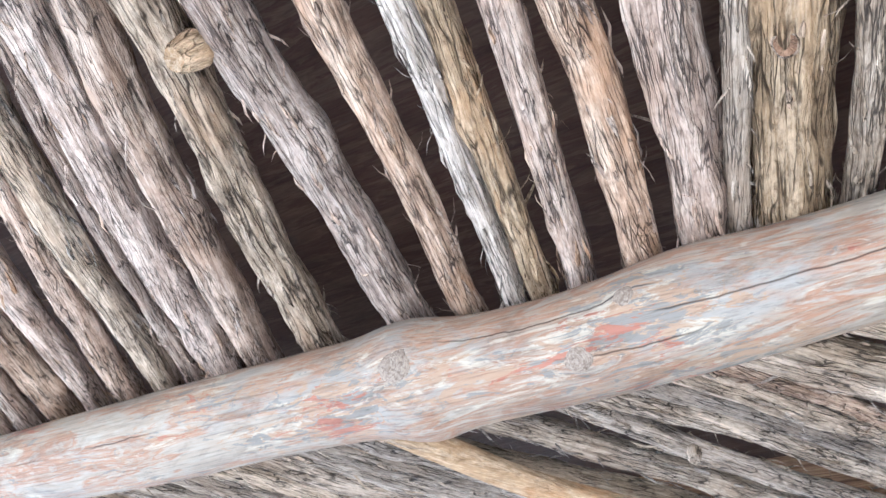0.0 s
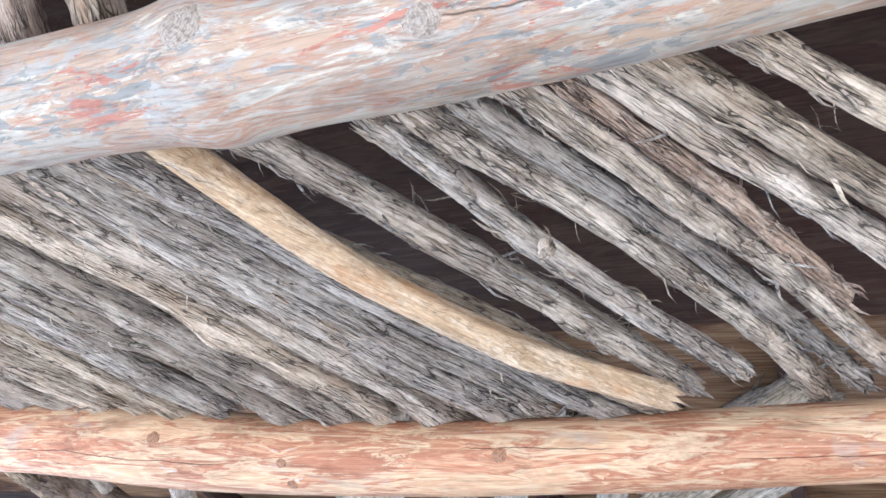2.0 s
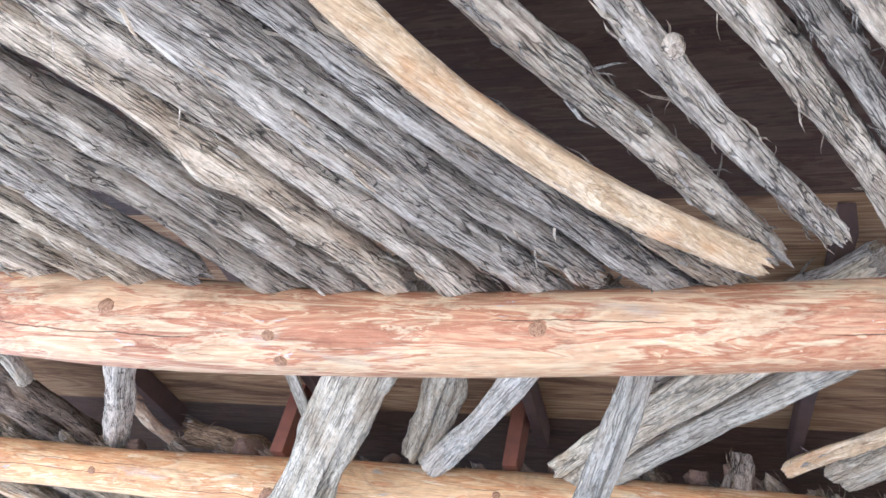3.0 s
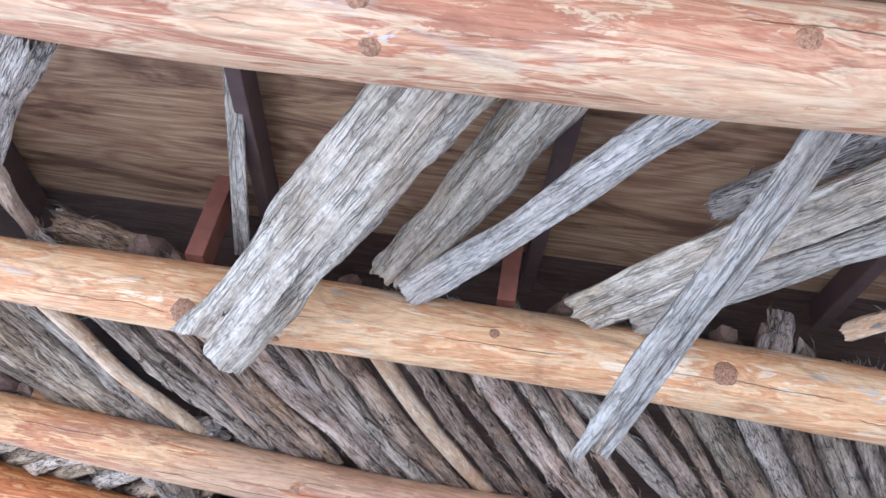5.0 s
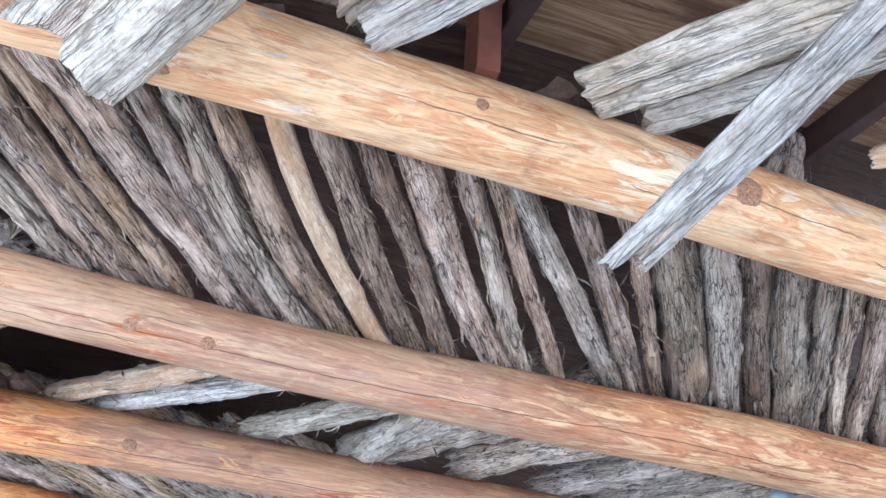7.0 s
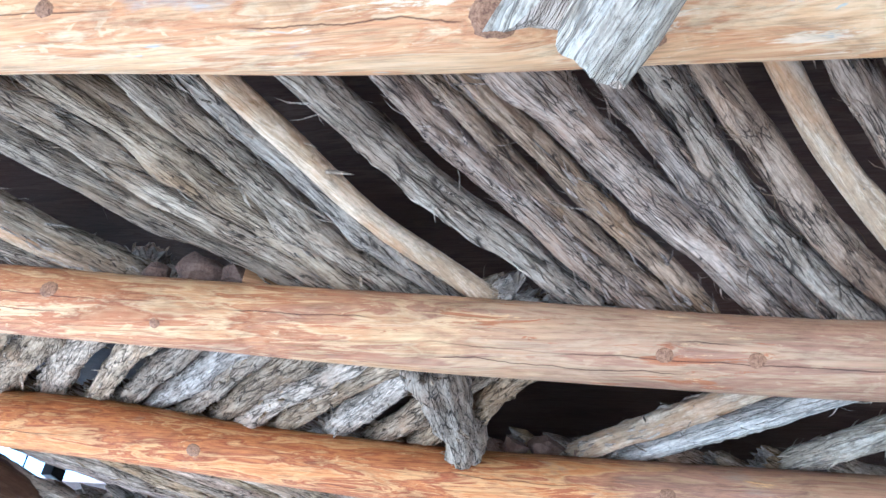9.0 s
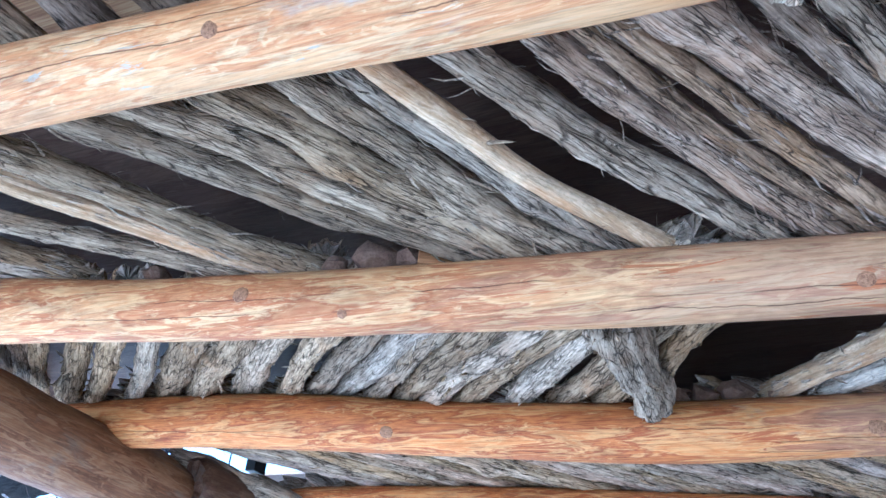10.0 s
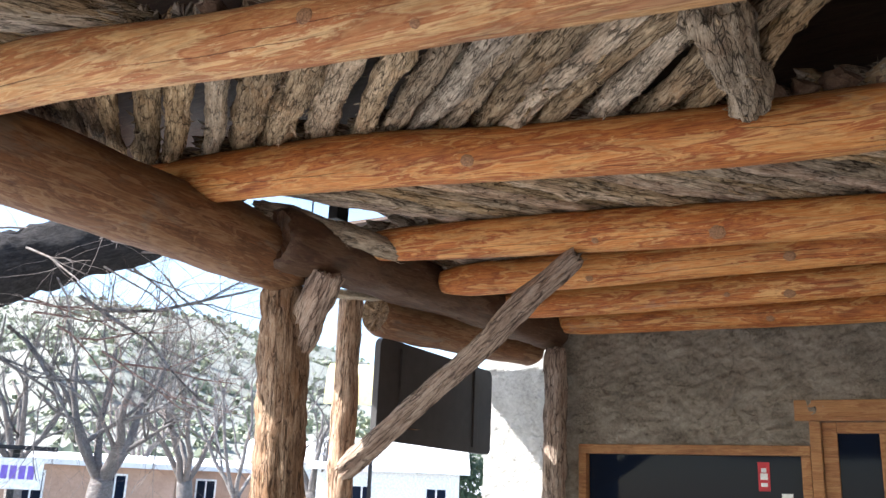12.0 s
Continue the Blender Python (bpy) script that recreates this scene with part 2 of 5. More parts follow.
BARK_BROWN = bark("brown_juniper_bark", (0.045, 0.03, 0.022), (0.42, 0.298, 0.212), (0.60, 0.47, 0.355), (0.42, 0.25, 0.145))
BARK_GREY = bark("grey_juniper_bark", (0.045, 0.034, 0.026), (0.41, 0.327, 0.24), (0.595, 0.495, 0.38), (0.41, 0.29, 0.19))
BARK_SILVER = bark("silvered_wood", (0.09, 0.075, 0.06), (0.52, 0.435, 0.325), (0.66, 0.58, 0.46), (0.52, 0.38, 0.24), 1.3, 0.95, 0.65, (3.4, 60), 0.016)
BARK_DARK = bark("dark_dusty_bark", (0.03, 0.02, 0.014), (0.235, 0.162, 0.106), (0.385, 0.282, 0.195), (0.31, 0.18, 0.09))
BARK_YELLOW = bark("barkless_yellow_wood", (0.26, 0.175, 0.11), (0.50, 0.362, 0.232), (0.66, 0.525, 0.375), (0.50, 0.235, 0.095), 0.5, 0.7, 0.5)
END_GRAIN = bark("broken_wood_end", (0.16, 0.12, 0.085), (0.38, 0.30, 0.22), (0.54, 0.45, 0.35), (0.42, 0.28, 0.17), 0.6)
BARK_STRAW = bark("straw_brown_bark", (0.05, 0.032, 0.018), (0.41, 0.30, 0.19), (0.59, 0.46, 0.315), (0.50, 0.30, 0.155), 1.7, 1.0, 1.0, (5.0, 70))
BARK_UMBER = bark("umber_juniper_bark", (0.035, 0.024, 0.016), (0.31, 0.235, 0.158), (0.47, 0.375, 0.265), (0.38, 0.24, 0.13))
BARK = {"u": BARK_UMBER, "t": BARK_STRAW, "b": BARK_BROWN, "g": BARK_GREY, "s": BARK_SILVER, "d": BARK_DARK, "y": BARK_YELLOW}
BARK_WORDS = {"u": "umber-grey fibrous juniper bark", "t": "straw-brown shredding juniper bark", "b": "brown stringy juniper bark", "g": "weathered grey juniper bark", "s": "silver-grey weathered split wood",
              "d": "dark dusty juniper bark", "y": "smooth barkless yellow wood"}
LOG_PALE = peeled("pale_weathered_log", (0.355, 0.31, 0.24), (0.32, 0.26, 0.19), (0.31, 0.17, 0.098), (0.29, 0.268, 0.225), 0.53, 0.6, 0.10,
                  flakes=(((0.44, 0.375, 0.275), 0.54, 4.0, 22.0, 0.03), ((0.34, 0.225, 0.138), 0.54, 8.0, 30.0, 0.014), ((0.205, 0.192, 0.162), 0.552, 11.0, 38.0, 0.012), ((0.32, 0.125, 0.075), 0.588, 7.0, 30.0, 0.012)))
LOG_ORANGE = peeled("orange_peeled_log", (0.63, 0.40, 0.185), (0.50, 0.245, 0.095), (0.37, 0.13, 0.046), (0.335, 0.225, 0.15), 0.60, 0.62, 0.12, (-0.85, 0.9),
                    flakes=(((0.64, 0.41, 0.20), 0.57, 3.6, 32.0, 0.02), ((0.38, 0.135, 0.048), 0.565, 4.0, 36.0, 0.02)))
LOG_DEEP = peeled("deep_orange_peeled_log", (0.63, 0.33, 0.115), (0.52, 0.19, 0.048), (0.31, 0.08, 0.021), (0.36, 0.25, 0.17), 0.62, 0.62, 0.12, (-0.5, 1.6),
                  flakes=(((0.70, 0.40, 0.155), 0.585, 3.6, 32.0, 0.03), ((0.34, 0.09, 0.024), 0.59, 4.0, 36.0, 0.02)))
LOG_HONEY = peeled("honey_peeled_log", (0.70, 0.475, 0.25), (0.63, 0.365, 0.165), (0.53, 0.235, 0.09), (0.46, 0.40, 0.33), 0.60, 0.6, 0.12, None,
                   flakes=(((0.58, 0.33, 0.145), 0.52, 2.4, 9.0, 0.10), ((0.74, 0.57, 0.36), 0.57, 4.0, 22.0, 0.02), ((0.47, 0.42, 0.33), 0.62, 7.0, 30.0, 0.02)))
LOG_ROSE = peeled("rosy_peeled_log", (0.60, 0.42, 0.24), (0.51, 0.29, 0.15), (0.36, 0.135, 0.062), (0.40, 0.315, 0.24), 0.57, 0.64, 0.12, None,
                  flakes=(((0.62, 0.44, 0.25), 0.58, 4.0, 26.0, 0.02), ((0.37, 0.15, 0.07), 0.565, 4.5, 32.0, 0.012), ((0.44, 0.42, 0.39), 0.62, 8.0, 34.0, 0.012)))
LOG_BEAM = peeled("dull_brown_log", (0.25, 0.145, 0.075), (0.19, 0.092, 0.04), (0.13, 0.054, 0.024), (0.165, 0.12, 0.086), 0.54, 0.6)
LOG_DARK = peeled("dark_brown_log", (0.115, 0.068, 0.04), (0.085, 0.043, 0.023), (0.06, 0.026, 0.014), (0.08, 0.058, 0.043), 0.54, 0.6)
KNOT_GREY = ringed_knot("grey_knot_wood", (0.17, 0.125, 0.09), (0.31, 0.245, 0.18), (0.38, 0.31, 0.23))
KNOT_RED = ringed_knot("red_knot_wood", (0.16, 0.075, 0.035), (0.33, 0.165, 0.078), (0.42, 0.235, 0.12))
KNOT = bark("knot_wood", (0.10, 0.06, 0.04), (0.24, 0.145, 0.09), (0.33, 0.215, 0.14), (0.30, 0.13, 0.05), 0.4)
PLYWOOD = veneer("aged_plywood", (0.15, 0.07, 0.033), (0.28, 0.16, 0.076), (0.39, 0.262, 0.14))
# Shade in the ceiling gaps is put into this dark board colour.
SHADED_OLD_BOARD = peeled("shade_darkened_old_boards", (0.095, 0.058, 0.038), (0.07, 0.038, 0.025), (0.055, 0.024, 0.016), (0.065, 0.046, 0.037), 0.6, 0.6)
LUMBER_RED = plain("red_brown_lumber", (0.19, 0.065, 0.035), 0.7)
RAFTER = plain("dark_rafter", (0.075, 0.04, 0.03), 0.8)
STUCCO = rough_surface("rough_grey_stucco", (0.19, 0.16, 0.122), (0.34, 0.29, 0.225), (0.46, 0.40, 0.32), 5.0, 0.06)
# Pale stucco; the sun on this wall is partly put into the colour.
PALE_SUN_STUCCO = rough_surface("pale_stucco_sun_tone", (0.42, 0.40, 0.36), (0.56, 0.54, 0.50), (0.66, 0.64, 0.60), 5.0, 0.06)
GROUND = rough_surface("pale_gravel", (0.21, 0.20, 0.188), (0.28, 0.27, 0.255), (0.35, 0.34, 0.325), 1.5, 0.01)
TRIM = peeled("varnished_trim", (0.40, 0.21, 0.088), (0.34, 0.165, 0.064), (0.27, 0.115, 0.044), (0.30, 0.165, 0.08), 0.75, 0.6)
DIRT = rough_surface("dry_dirt", (0.08, 0.045, 0.03), (0.17, 0.098, 0.062), (0.26, 0.165, 0.11), 20.0, 0.01)
SIGN_DARK = plain("dark_sign_back", (0.035, 0.03, 0.028), 0.6)
RED_STICKER = plain("red_sticker", (0.5, 0.02, 0.03), 0.5)
WHITE = plain("white_paint", (0.78, 0.78, 0.76), 0.6)
IRON = plain("black_iron", (0.02, 0.02, 0.022), 0.55, 0.6)


# ---- mesh helpers ----
def link(name, bm, mat, parent=None, smooth=True):
    me = bpy.data.meshes.new(name)
    bm.normal_update()
    bm.to_mesh(me)
    bm.free()
    me.materials.append(mat)
    if smooth:
        me.polygons.foreach_set("use_smooth", [True] * len(me.polygons))
    ob = new(name, me)
    if parent is not None:
        ob.parent = parent
    return ob


def part(name, bm, mat, parent, label="", smooth=False):
    ob = link(name, bm, mat, parent, smooth)
    return tagged(ob, label)


def box_bm(x0, x1, y0, y1, z0, z1, bevel=0.0):
    bm = bmesh.new()
    bmesh.ops.create_cube(bm, size=1.0)
    bmesh.ops.scale(bm, vec=(x1 - x0, y1 - y0, z1 - z0), verts=bm.verts)
    bmesh.ops.translate(bm, vec=((x0 + x1) / 2, (y0 + y1) / 2, (z0 + z1) / 2), verts=bm.verts)
    if bevel:
        bmesh.ops.bevel(bm, geom=bm.edges, offset=bevel, segments=2, affect="EDGES", profile=0.6)
    return bm


def smooth_step(values, knots, x):
    """A soft curve through values at even knots."""
    n = len(values)
    u = min(max((x - knots[0]) / (knots[1] - knots[0]) * (n - 1), 0.0), n - 1.0)
    i = min(int(u), n - 2)
    f = u - i
    p0, p1, p2, p3 = values[max(i - 1, 0)], values[i], values[i + 1], values[min(i + 2, n - 1)]
    return 0.5 * (2 * p1 + (p2 - p0) * f + (2 * p0 - 5 * p1 + 4 * p2 - p3) * f * f + (3 * p1 - p0 - 3 * p2 + p3) * f ** 3)


def wood_bm(length, radius, seed, sides=36, segments=84, taper=0.12, bend=(0.0, 0.0), rough=0.18, knots=2, fray=1.0, hairs=8, flat=1.0, twist=0.0, wobble=0.18, lumps=0.13):
    """A length of rough wood along x from 0 to length, with ridges, bumps, broken ends and loose fibres."""
    rng = random.Random(seed)
    bm = bmesh.new()
    off = Vector((rng.uniform(-50, 50), rng.uniform(-50, 50), rng.uniform(-50, 50)))
    swell = [(rng.uniform(0.1, 0.9) * length, rng.uniform(0, 6.28), rng.uniform(0.15, 0.45)) for _ in range(knots)]
    wig = [rng.uniform(-1, 1) for _ in range(4)]
    jag = [[rng.uniform(-1, 0.6) * radius * 0.9 * fray for _ in range(sides)] for _ in range(2)]
    rings = []

    def centre(u):
        arch = 4 * u * (1 - u)
        wob = wobble * radius
        return (bend[0] * arch + wob * (wig[0] * math.sin(6.3 * u + wig[1] * 3) + 0.5 * math.sin(13 * u + wig[2] * 3)),
                bend[1] * arch + wob * (wig[2] * math.sin(5.4 * u + wig[3] * 3) + 0.5 * math.sin(15 * u + wig[0] * 3)))

    for i in range(segments + 1):
        u = i / segments
        x = u * length
        cy, cz = centre(u)
        ring = []
        for j in range(sides):
            a = 2 * math.pi * j / sides + twist * u
            ca, sa = math.cos(a), math.sin(a)
            n1 = noise.noise(off + Vector((x * 3.0, ca * 1.1, sa * 1.1)))
            n2 = noise.noise(off + Vector((x * 6.0, ca * 3.8, sa * 3.8 + 9))) + 0.5 * noise.noise(off + Vector((x * 15.0, ca * 7.5, sa * 7.5 + 4))) + 0.45 * (0.3 - abs(noise.noise(off + Vector((x * 5.0, ca * 6.0, sa * 6.0 + 7)))))
            r = radius * (1 - taper * (u - 0.5)) * (1 + lumps * n1 + rough * n2 * 1.3)
            for kx, ka, kh in swell:
                dx = (x - kx) / (radius * 1.3)
                da = math.atan2(math.sin(a - ka), math.cos(a - ka)) / 0.8
                r += radius * kh * math.exp(-dx * dx - da * da)
            dx = jag[0][j] if i == 0 else (-jag[1][j] if i == segments else 0.0)
            if i in (0, segments):
                r *= 0.82
            ring.append(bm.verts.new((x + dx, cy + r * ca, cz + r * sa * flat)))
        rings.append(ring)
    for ra, rb in zip(rings, rings[1:]):
        for j in range(sides):
            k = (j + 1) % sides
            bm.faces.new((ra[j], rb[j], rb[k], ra[k]))
    ends = []
    for ring, flip, x in ((rings[0], 1, 0.25 * radius), (rings[-1], 0, length - 0.25 * radius)):
        cy, cz = centre(0 if flip else 1)
        eb = bmesh.new()
        rim = [eb.verts.new(v.co) for v in ring]
        mid = [eb.verts.new((v.co.x * 0.5 + x * 0.5 + rng.uniform(-0.3, 0.3) * radius * fray, (v.co.y + cy) / 2, (v.co.z + cz) / 2)) for v in ring]
        c = eb.verts.new((x, cy, cz))
        for j in range(sides):
            k = (j + 1) % sides
            for f in ((rim[j], rim[k], mid[k], mid[j]), (mid[j], mid[k], c)):
                eb.faces.new(f if flip else f[::-1])
        ends.append(eb)
    fb = bmesh.new()
    for q in range(hairs + hairs // 2 * 3):
        i, j = rng.randint(1, segments - 2), rng.randrange(sides)
        if q % 3 == 0:
            i = rng.choice((rng.randint(1, 5), segments - rng.randint(1, 7)))
        base = rings[i][j].co
        cy, cz = centre(i / segments)
        out = Vector((0, base.y - cy, base.z - cz)).normalized()
        side = out.cross(Vector((1, 0, 0)))
        way = (Vector((rng.choice((-1, 1)) * rng.uniform(0.6, 1), 0, 0)) + out * rng.uniform(0.15, 0.7) + side * rng.uniform(-0.4, 0.4)).normalized()
        size, w = rng.uniform(0.015, 0.055), rng.uniform(0.0008, 0.003)
        if q >= hairs:      # bark strips that lift off a little
            way = (Vector((math.copysign(1, way.x), 0, 0)) + out * rng.uniform(0.02, 0.16) + side * rng.uniform(-0.15, 0.15)).normalized()
            size, w = rng.uniform(0.02, 0.09), rng.uniform(0.002, 0.007)
        if q % 9 == 4:      # a longer shred that hangs away
            size, w = rng.uniform(0.03, 0.075), rng.uniform(0.002, 0.006)
            way = (way + out * 0.35 + side * rng.uniform(-0.3, 0.3)).normalized()
        p = base - out * 0.004
        mid = p + way * size * 0.55 + out * size * 0.08
        tip = p + way * size
        v = [fb.verts.new(q) for q in (p + side * w, p - side * w, p + out * w, mid + side * w * 0.7, mid - side * w * 0.7, mid + out * w * 0.7, tip)]
        for f in ((0, 1, 4, 3), (1, 2, 5, 4), (2, 0, 3, 5), (3, 4, 6), (4, 5, 6), (5, 3, 6)):
            fb.faces.new([v[q] for q in f])
    return bm, ends, fb


def aim(a, b):
    """The pose that lays the x axis from a to b."""
    d = (Vector(b) - Vector(a)).normalized()
    s = Vector((0, 0, 1)).cross(d)
    s = s.normalized() if s.length > 1e-4 else Vector((0, 1, 0))
    up = d.cross(s)
    m = Matrix((d, s, up)).transposed().to_4x4()
    m.translation = Vector(a)
    return m


SEED = [100]


def pole(name, a, b, radius, tone, label="", category="pole", group="", **kw):
    SEED[0] += 1
    a, b = Vector(a), Vector(b)
    mat = BARK[tone] if isinstance(tone, str) else tone
    body, ends, fibres = wood_bm((b - a).length, radius, SEED[0], **kw)
    ob = link(name, body, mat)
    ob.matrix_world = aim(a, b)
    for eb in ends:
        part("broken_end", eb, mat if not isinstance(tone, str) else END_GRAIN, ob, "pale broken end")
    if fibres.verts:
        tagged(part("loose_fibre", fibres, mat if tone != "y" else END_GRAIN, ob), kind="stuff")
    else:
        fibres.free()
    return tagged(ob, label, category, group)


# ---- roof logs ----
# each: y at x=0, slope in y, x range of the profile, heights of the axis, radii
LOGS = {
    "A": (1.097, 0.007, (-2.6, 0.6), (2.508, 2.505, 2.509, 2.490, 2.542, 2.593), (0.102, 0.112, 0.106, 0.102, 0.095, 0.093)),
    "B": (2.346, 0.016, (-2.6, 0.4), (2.658, 2.623, 2.604, 2.626, 2.672, 2.717), (0.115, 0.115, 0.098, 0.091, 0.088, 0.088)),
    "C": (3.615, 0.069, (-3.4, 0.2), (2.757, 2.764, 2.778, 2.805, 2.823, 2.827, 2.819), (0.083, 0.080, 0.094, 0.093, 0.095, 0.098, 0.085)),
    "D": (4.303, 0.048, (-4.2, -0.3), (2.747, 2.690, 2.653, 2.622, 2.602, 2.612, 2.634), (0.095, 0.083, 0.081, 0.082, 0.078, 0.085, 0.092)),
    "E": (5.285, 0.017, (-4.6, -1.0), (2.860, 2.825, 2.755, 2.709, 2.704, 2.696), (0.100, 0.105, 0.093, 0.096, 0.089, 0.087)),
    "F": (6.303, 0.038, (-4.6, -1.4), (2.801, 2.774, 2.728, 2.677), (0.078, 0.092, 0.085, 0.083)),
    "G": (6.653, 0.0, (-4.6, -1.4), (2.735, 2.730, 2.735, 2.730), (0.085, 0.088, 0.087, 0.085)),
    "H": (7.302, 0.0, (-4.6, -1.4), (2.741, 2.735, 2.742, 2.741), (0.084, 0.089, 0.088, 0.085)),
    "I": (7.955, 0.0, (-4.6, -1.4), (2.755, 2.750, 2.745, 2.746), (0.079, 0.086, 0.092, 0.090)),
    "Z": (-0.15, 0.0, (-2.6, 0.6), (2.50, 2.50, 2.51, 2.52), (0.10, 0.10, 0.095, 0.09)),
}
LEFT, RIGHT = -4.95, 1.75


def axis(k, x):
    y, dy, rng, zs, rs = LOGS[k]
    return y + dy * x, smooth_step(zs, rng, x), smooth_step(rs, rng, x)


def top_of(k, x):
    y, z, r = axis(k, x)
    return y, z + r


def roof_log(k, mat, label, knots=(), swells=(), x0=LEFT, x1=RIGHT):
    """A log across the porch. knots: (x, angle, radius) of branch stubs; swells: (x, angle, height, width)."""
    off = Vector((ord(k) * 3.1, ord(k) * 1.7, 5.0))
    bm = bmesh.new()
    sides, segments = 44, 190
    rings = []
    ox, (oy, oz, _) = (x0 + x1) / 2, axis(k, (x0 + x1) / 2)

    def surface(x, a):
        y, z, r = axis(k, x)
        ca, sa = math.cos(a), math.sin(a)
        r *= 1 + 0.035 * noise.noise(off + Vector((x * 2.2, ca, sa))) + 0.014 * noise.noise(off + Vector((x * 7, ca * 4, sa * 4)))
        if x0 > LEFT:      # the hewn end
            r *= 1 - 0.30 * max(0.0, (x0 + 0.22 - x) / 0.22) ** 2
        for kx, ka, h, w in swells:
            da = math.atan2(math.sin(a - ka), math.cos(a - ka)) * r / w
            r += h * math.exp(-((x - kx) / w) ** 2 - da * da)
        for kx, ka, kr in knots:
            da = math.atan2(math.sin(a - ka), math.cos(a - ka)) * r / (kr * 2.2)
            r += kr * 0.45 * math.exp(-((x - kx) / (kr * 2.2)) ** 2 - da * da)
        return Vector((x - ox, y + r * ca - oy, z + r * sa - oz))

    for i in range(segments + 1):
        x = x0 + (x1 - x0) * i / segments
        rings.append([bm.verts.new(surface(x, 2 * math.pi * j / sides)) for j in range(sides)])
    uv = bm.loops.layers.uv.new("along_and_round")
    for i, (ra, rb) in enumerate(zip(rings, rings[1:])):
        for j in range(sides):
            q = (j + 1) % sides
            f = bm.faces.new((ra[j], rb[j], rb[q], ra[q]))
            for lp, u, v in zip(f.loops, (i, i + 1, i + 1, i), (j, j, j + 1, j + 1)):
                lp[uv].uv = (x0 + (x1 - x0) * u / segments, v / sides)
    bm.faces.new(rings[0])
    bm.faces.new(rings[-1][::-1])
    ob = link("roof_log", bm, mat)
    ob.location = (ox, oy, oz)
    tagged(ob, label, "log", "logs across the porch roof")
    for kx, ka, kr in knots:
        p = surface(kx, ka)
        y, z, _ = axis(k, kx)
        out = Vector((0, math.cos(ka), math.sin(ka)))
        kb = bmesh.new()
        rr = random.Random(int(kx * 1000))
        turn = out.to_track_quat("Z", "Y").to_matrix().to_4x4()
        prev = None
        for q, (rad, h) in enumerate(((1.35, -0.55), (1.05, -0.19), (0.80, -0.05), (0.55, 0.02), (0.32, 0.03), (0.14, -0.04))):
            ring = []
            for j in range(14):
                a = 2 * math.pi * j / 14
                s = rad * kr * (1 + 0.07 * rr.uniform(-1, 1))
                ring.append(kb.verts.new(turn @ Vector((s * 1.25 * math.cos(a), s * math.sin(a), h * kr))))
            if prev:
                for j in range(14):
                    kb.faces.new((prev[j], prev[(j + 1) % 14], ring[(j + 1) % 14], ring[j]))
            prev = ring
        kb.faces.new(prev)
        kn = part("knot", kb, KNOT_GREY if mat == LOG_PALE else KNOT_RED, ob, "dark ringed branch knot", True)
        kn.location = p + out * kr * 0.03
    return ob


DOWN = -math.pi / 2
FRONT = -2.5      # towards the lower near side of a log
roof_log("Z", LOG_PALE, "pale weathered peeled log carrying the stick ceiling")
roof_log("A", LOG_PALE, "pale grey weathered peeled log with red streaks and knots",
         knots=((-1.00, -2.75, 0.028), (-0.63, -2.2, 0.020), (-0.53, -2.95, 0.015)), swells=((-1.02, 2.6, 0.02, 0.10), (-1.0, -1.2, 0.022, 0.08), (-0.45, 2.8, 0.018, 0.14)))
roof_log("B", LOG_ROSE, "orange peeled log with reddish streaks and fine cracks",
         knots=((-2.00, -2.8, 0.017), (-0.97, -2.6, 0.014), (-1.57, -2.4, 0.012), (-1.55, -1.8, 0.012)))
roof_log("C", LOG_HONEY, "honey-coloured peeled log with a long drying crack",
         knots=((-1.34, -2.8, 0.010), (-0.75, -2.7, 0.026), (-2.84, -2.6, 0.013), (-2.13, -2.2, 0.030), (-1.9, -1.7, 0.010)))
roof_log("D", LOG_ORANGE, "red and orange peeled log with knots",
         knots=((-3.25, -3.0, 0.018), (-2.98, -2.3, 0.010), (-1.89, -2.5, 0.013), (-1.72, -2.5, 0.013)))
roof_log("E", LOG_DEEP, "orange-brown peeled log with a drying crack",
         knots=((-3.40, -2.6, 0.020), (-1.88, -2.7, 0.018)))
roof_log("F", LOG_DEEP, "orange peeled log with knots, its end on the edge beam", knots=((-2.8, -2.5, 0.026), (-3.3, -2.4, 0.012)), x0=-4.50)
roof_log("G", LOG_DEEP, "honey-coloured peeled log near the house wall", knots=((-2.6, -2.6, 0.02), (-3.5, -2.4, 0.014)), x0=-4.33)
roof_log("H", LOG_DEEP, "honey-coloured peeled log near the house wall", knots=((-2.7, -2.4, 0.022), (-3.0, -2.6, 0.012)), x0=-4.28)
roof_log("I", LOG_DEEP, "dull orange peeled log against the house wall", knots=((-2.9, -2.5, 0.018),), x0=-4.22)


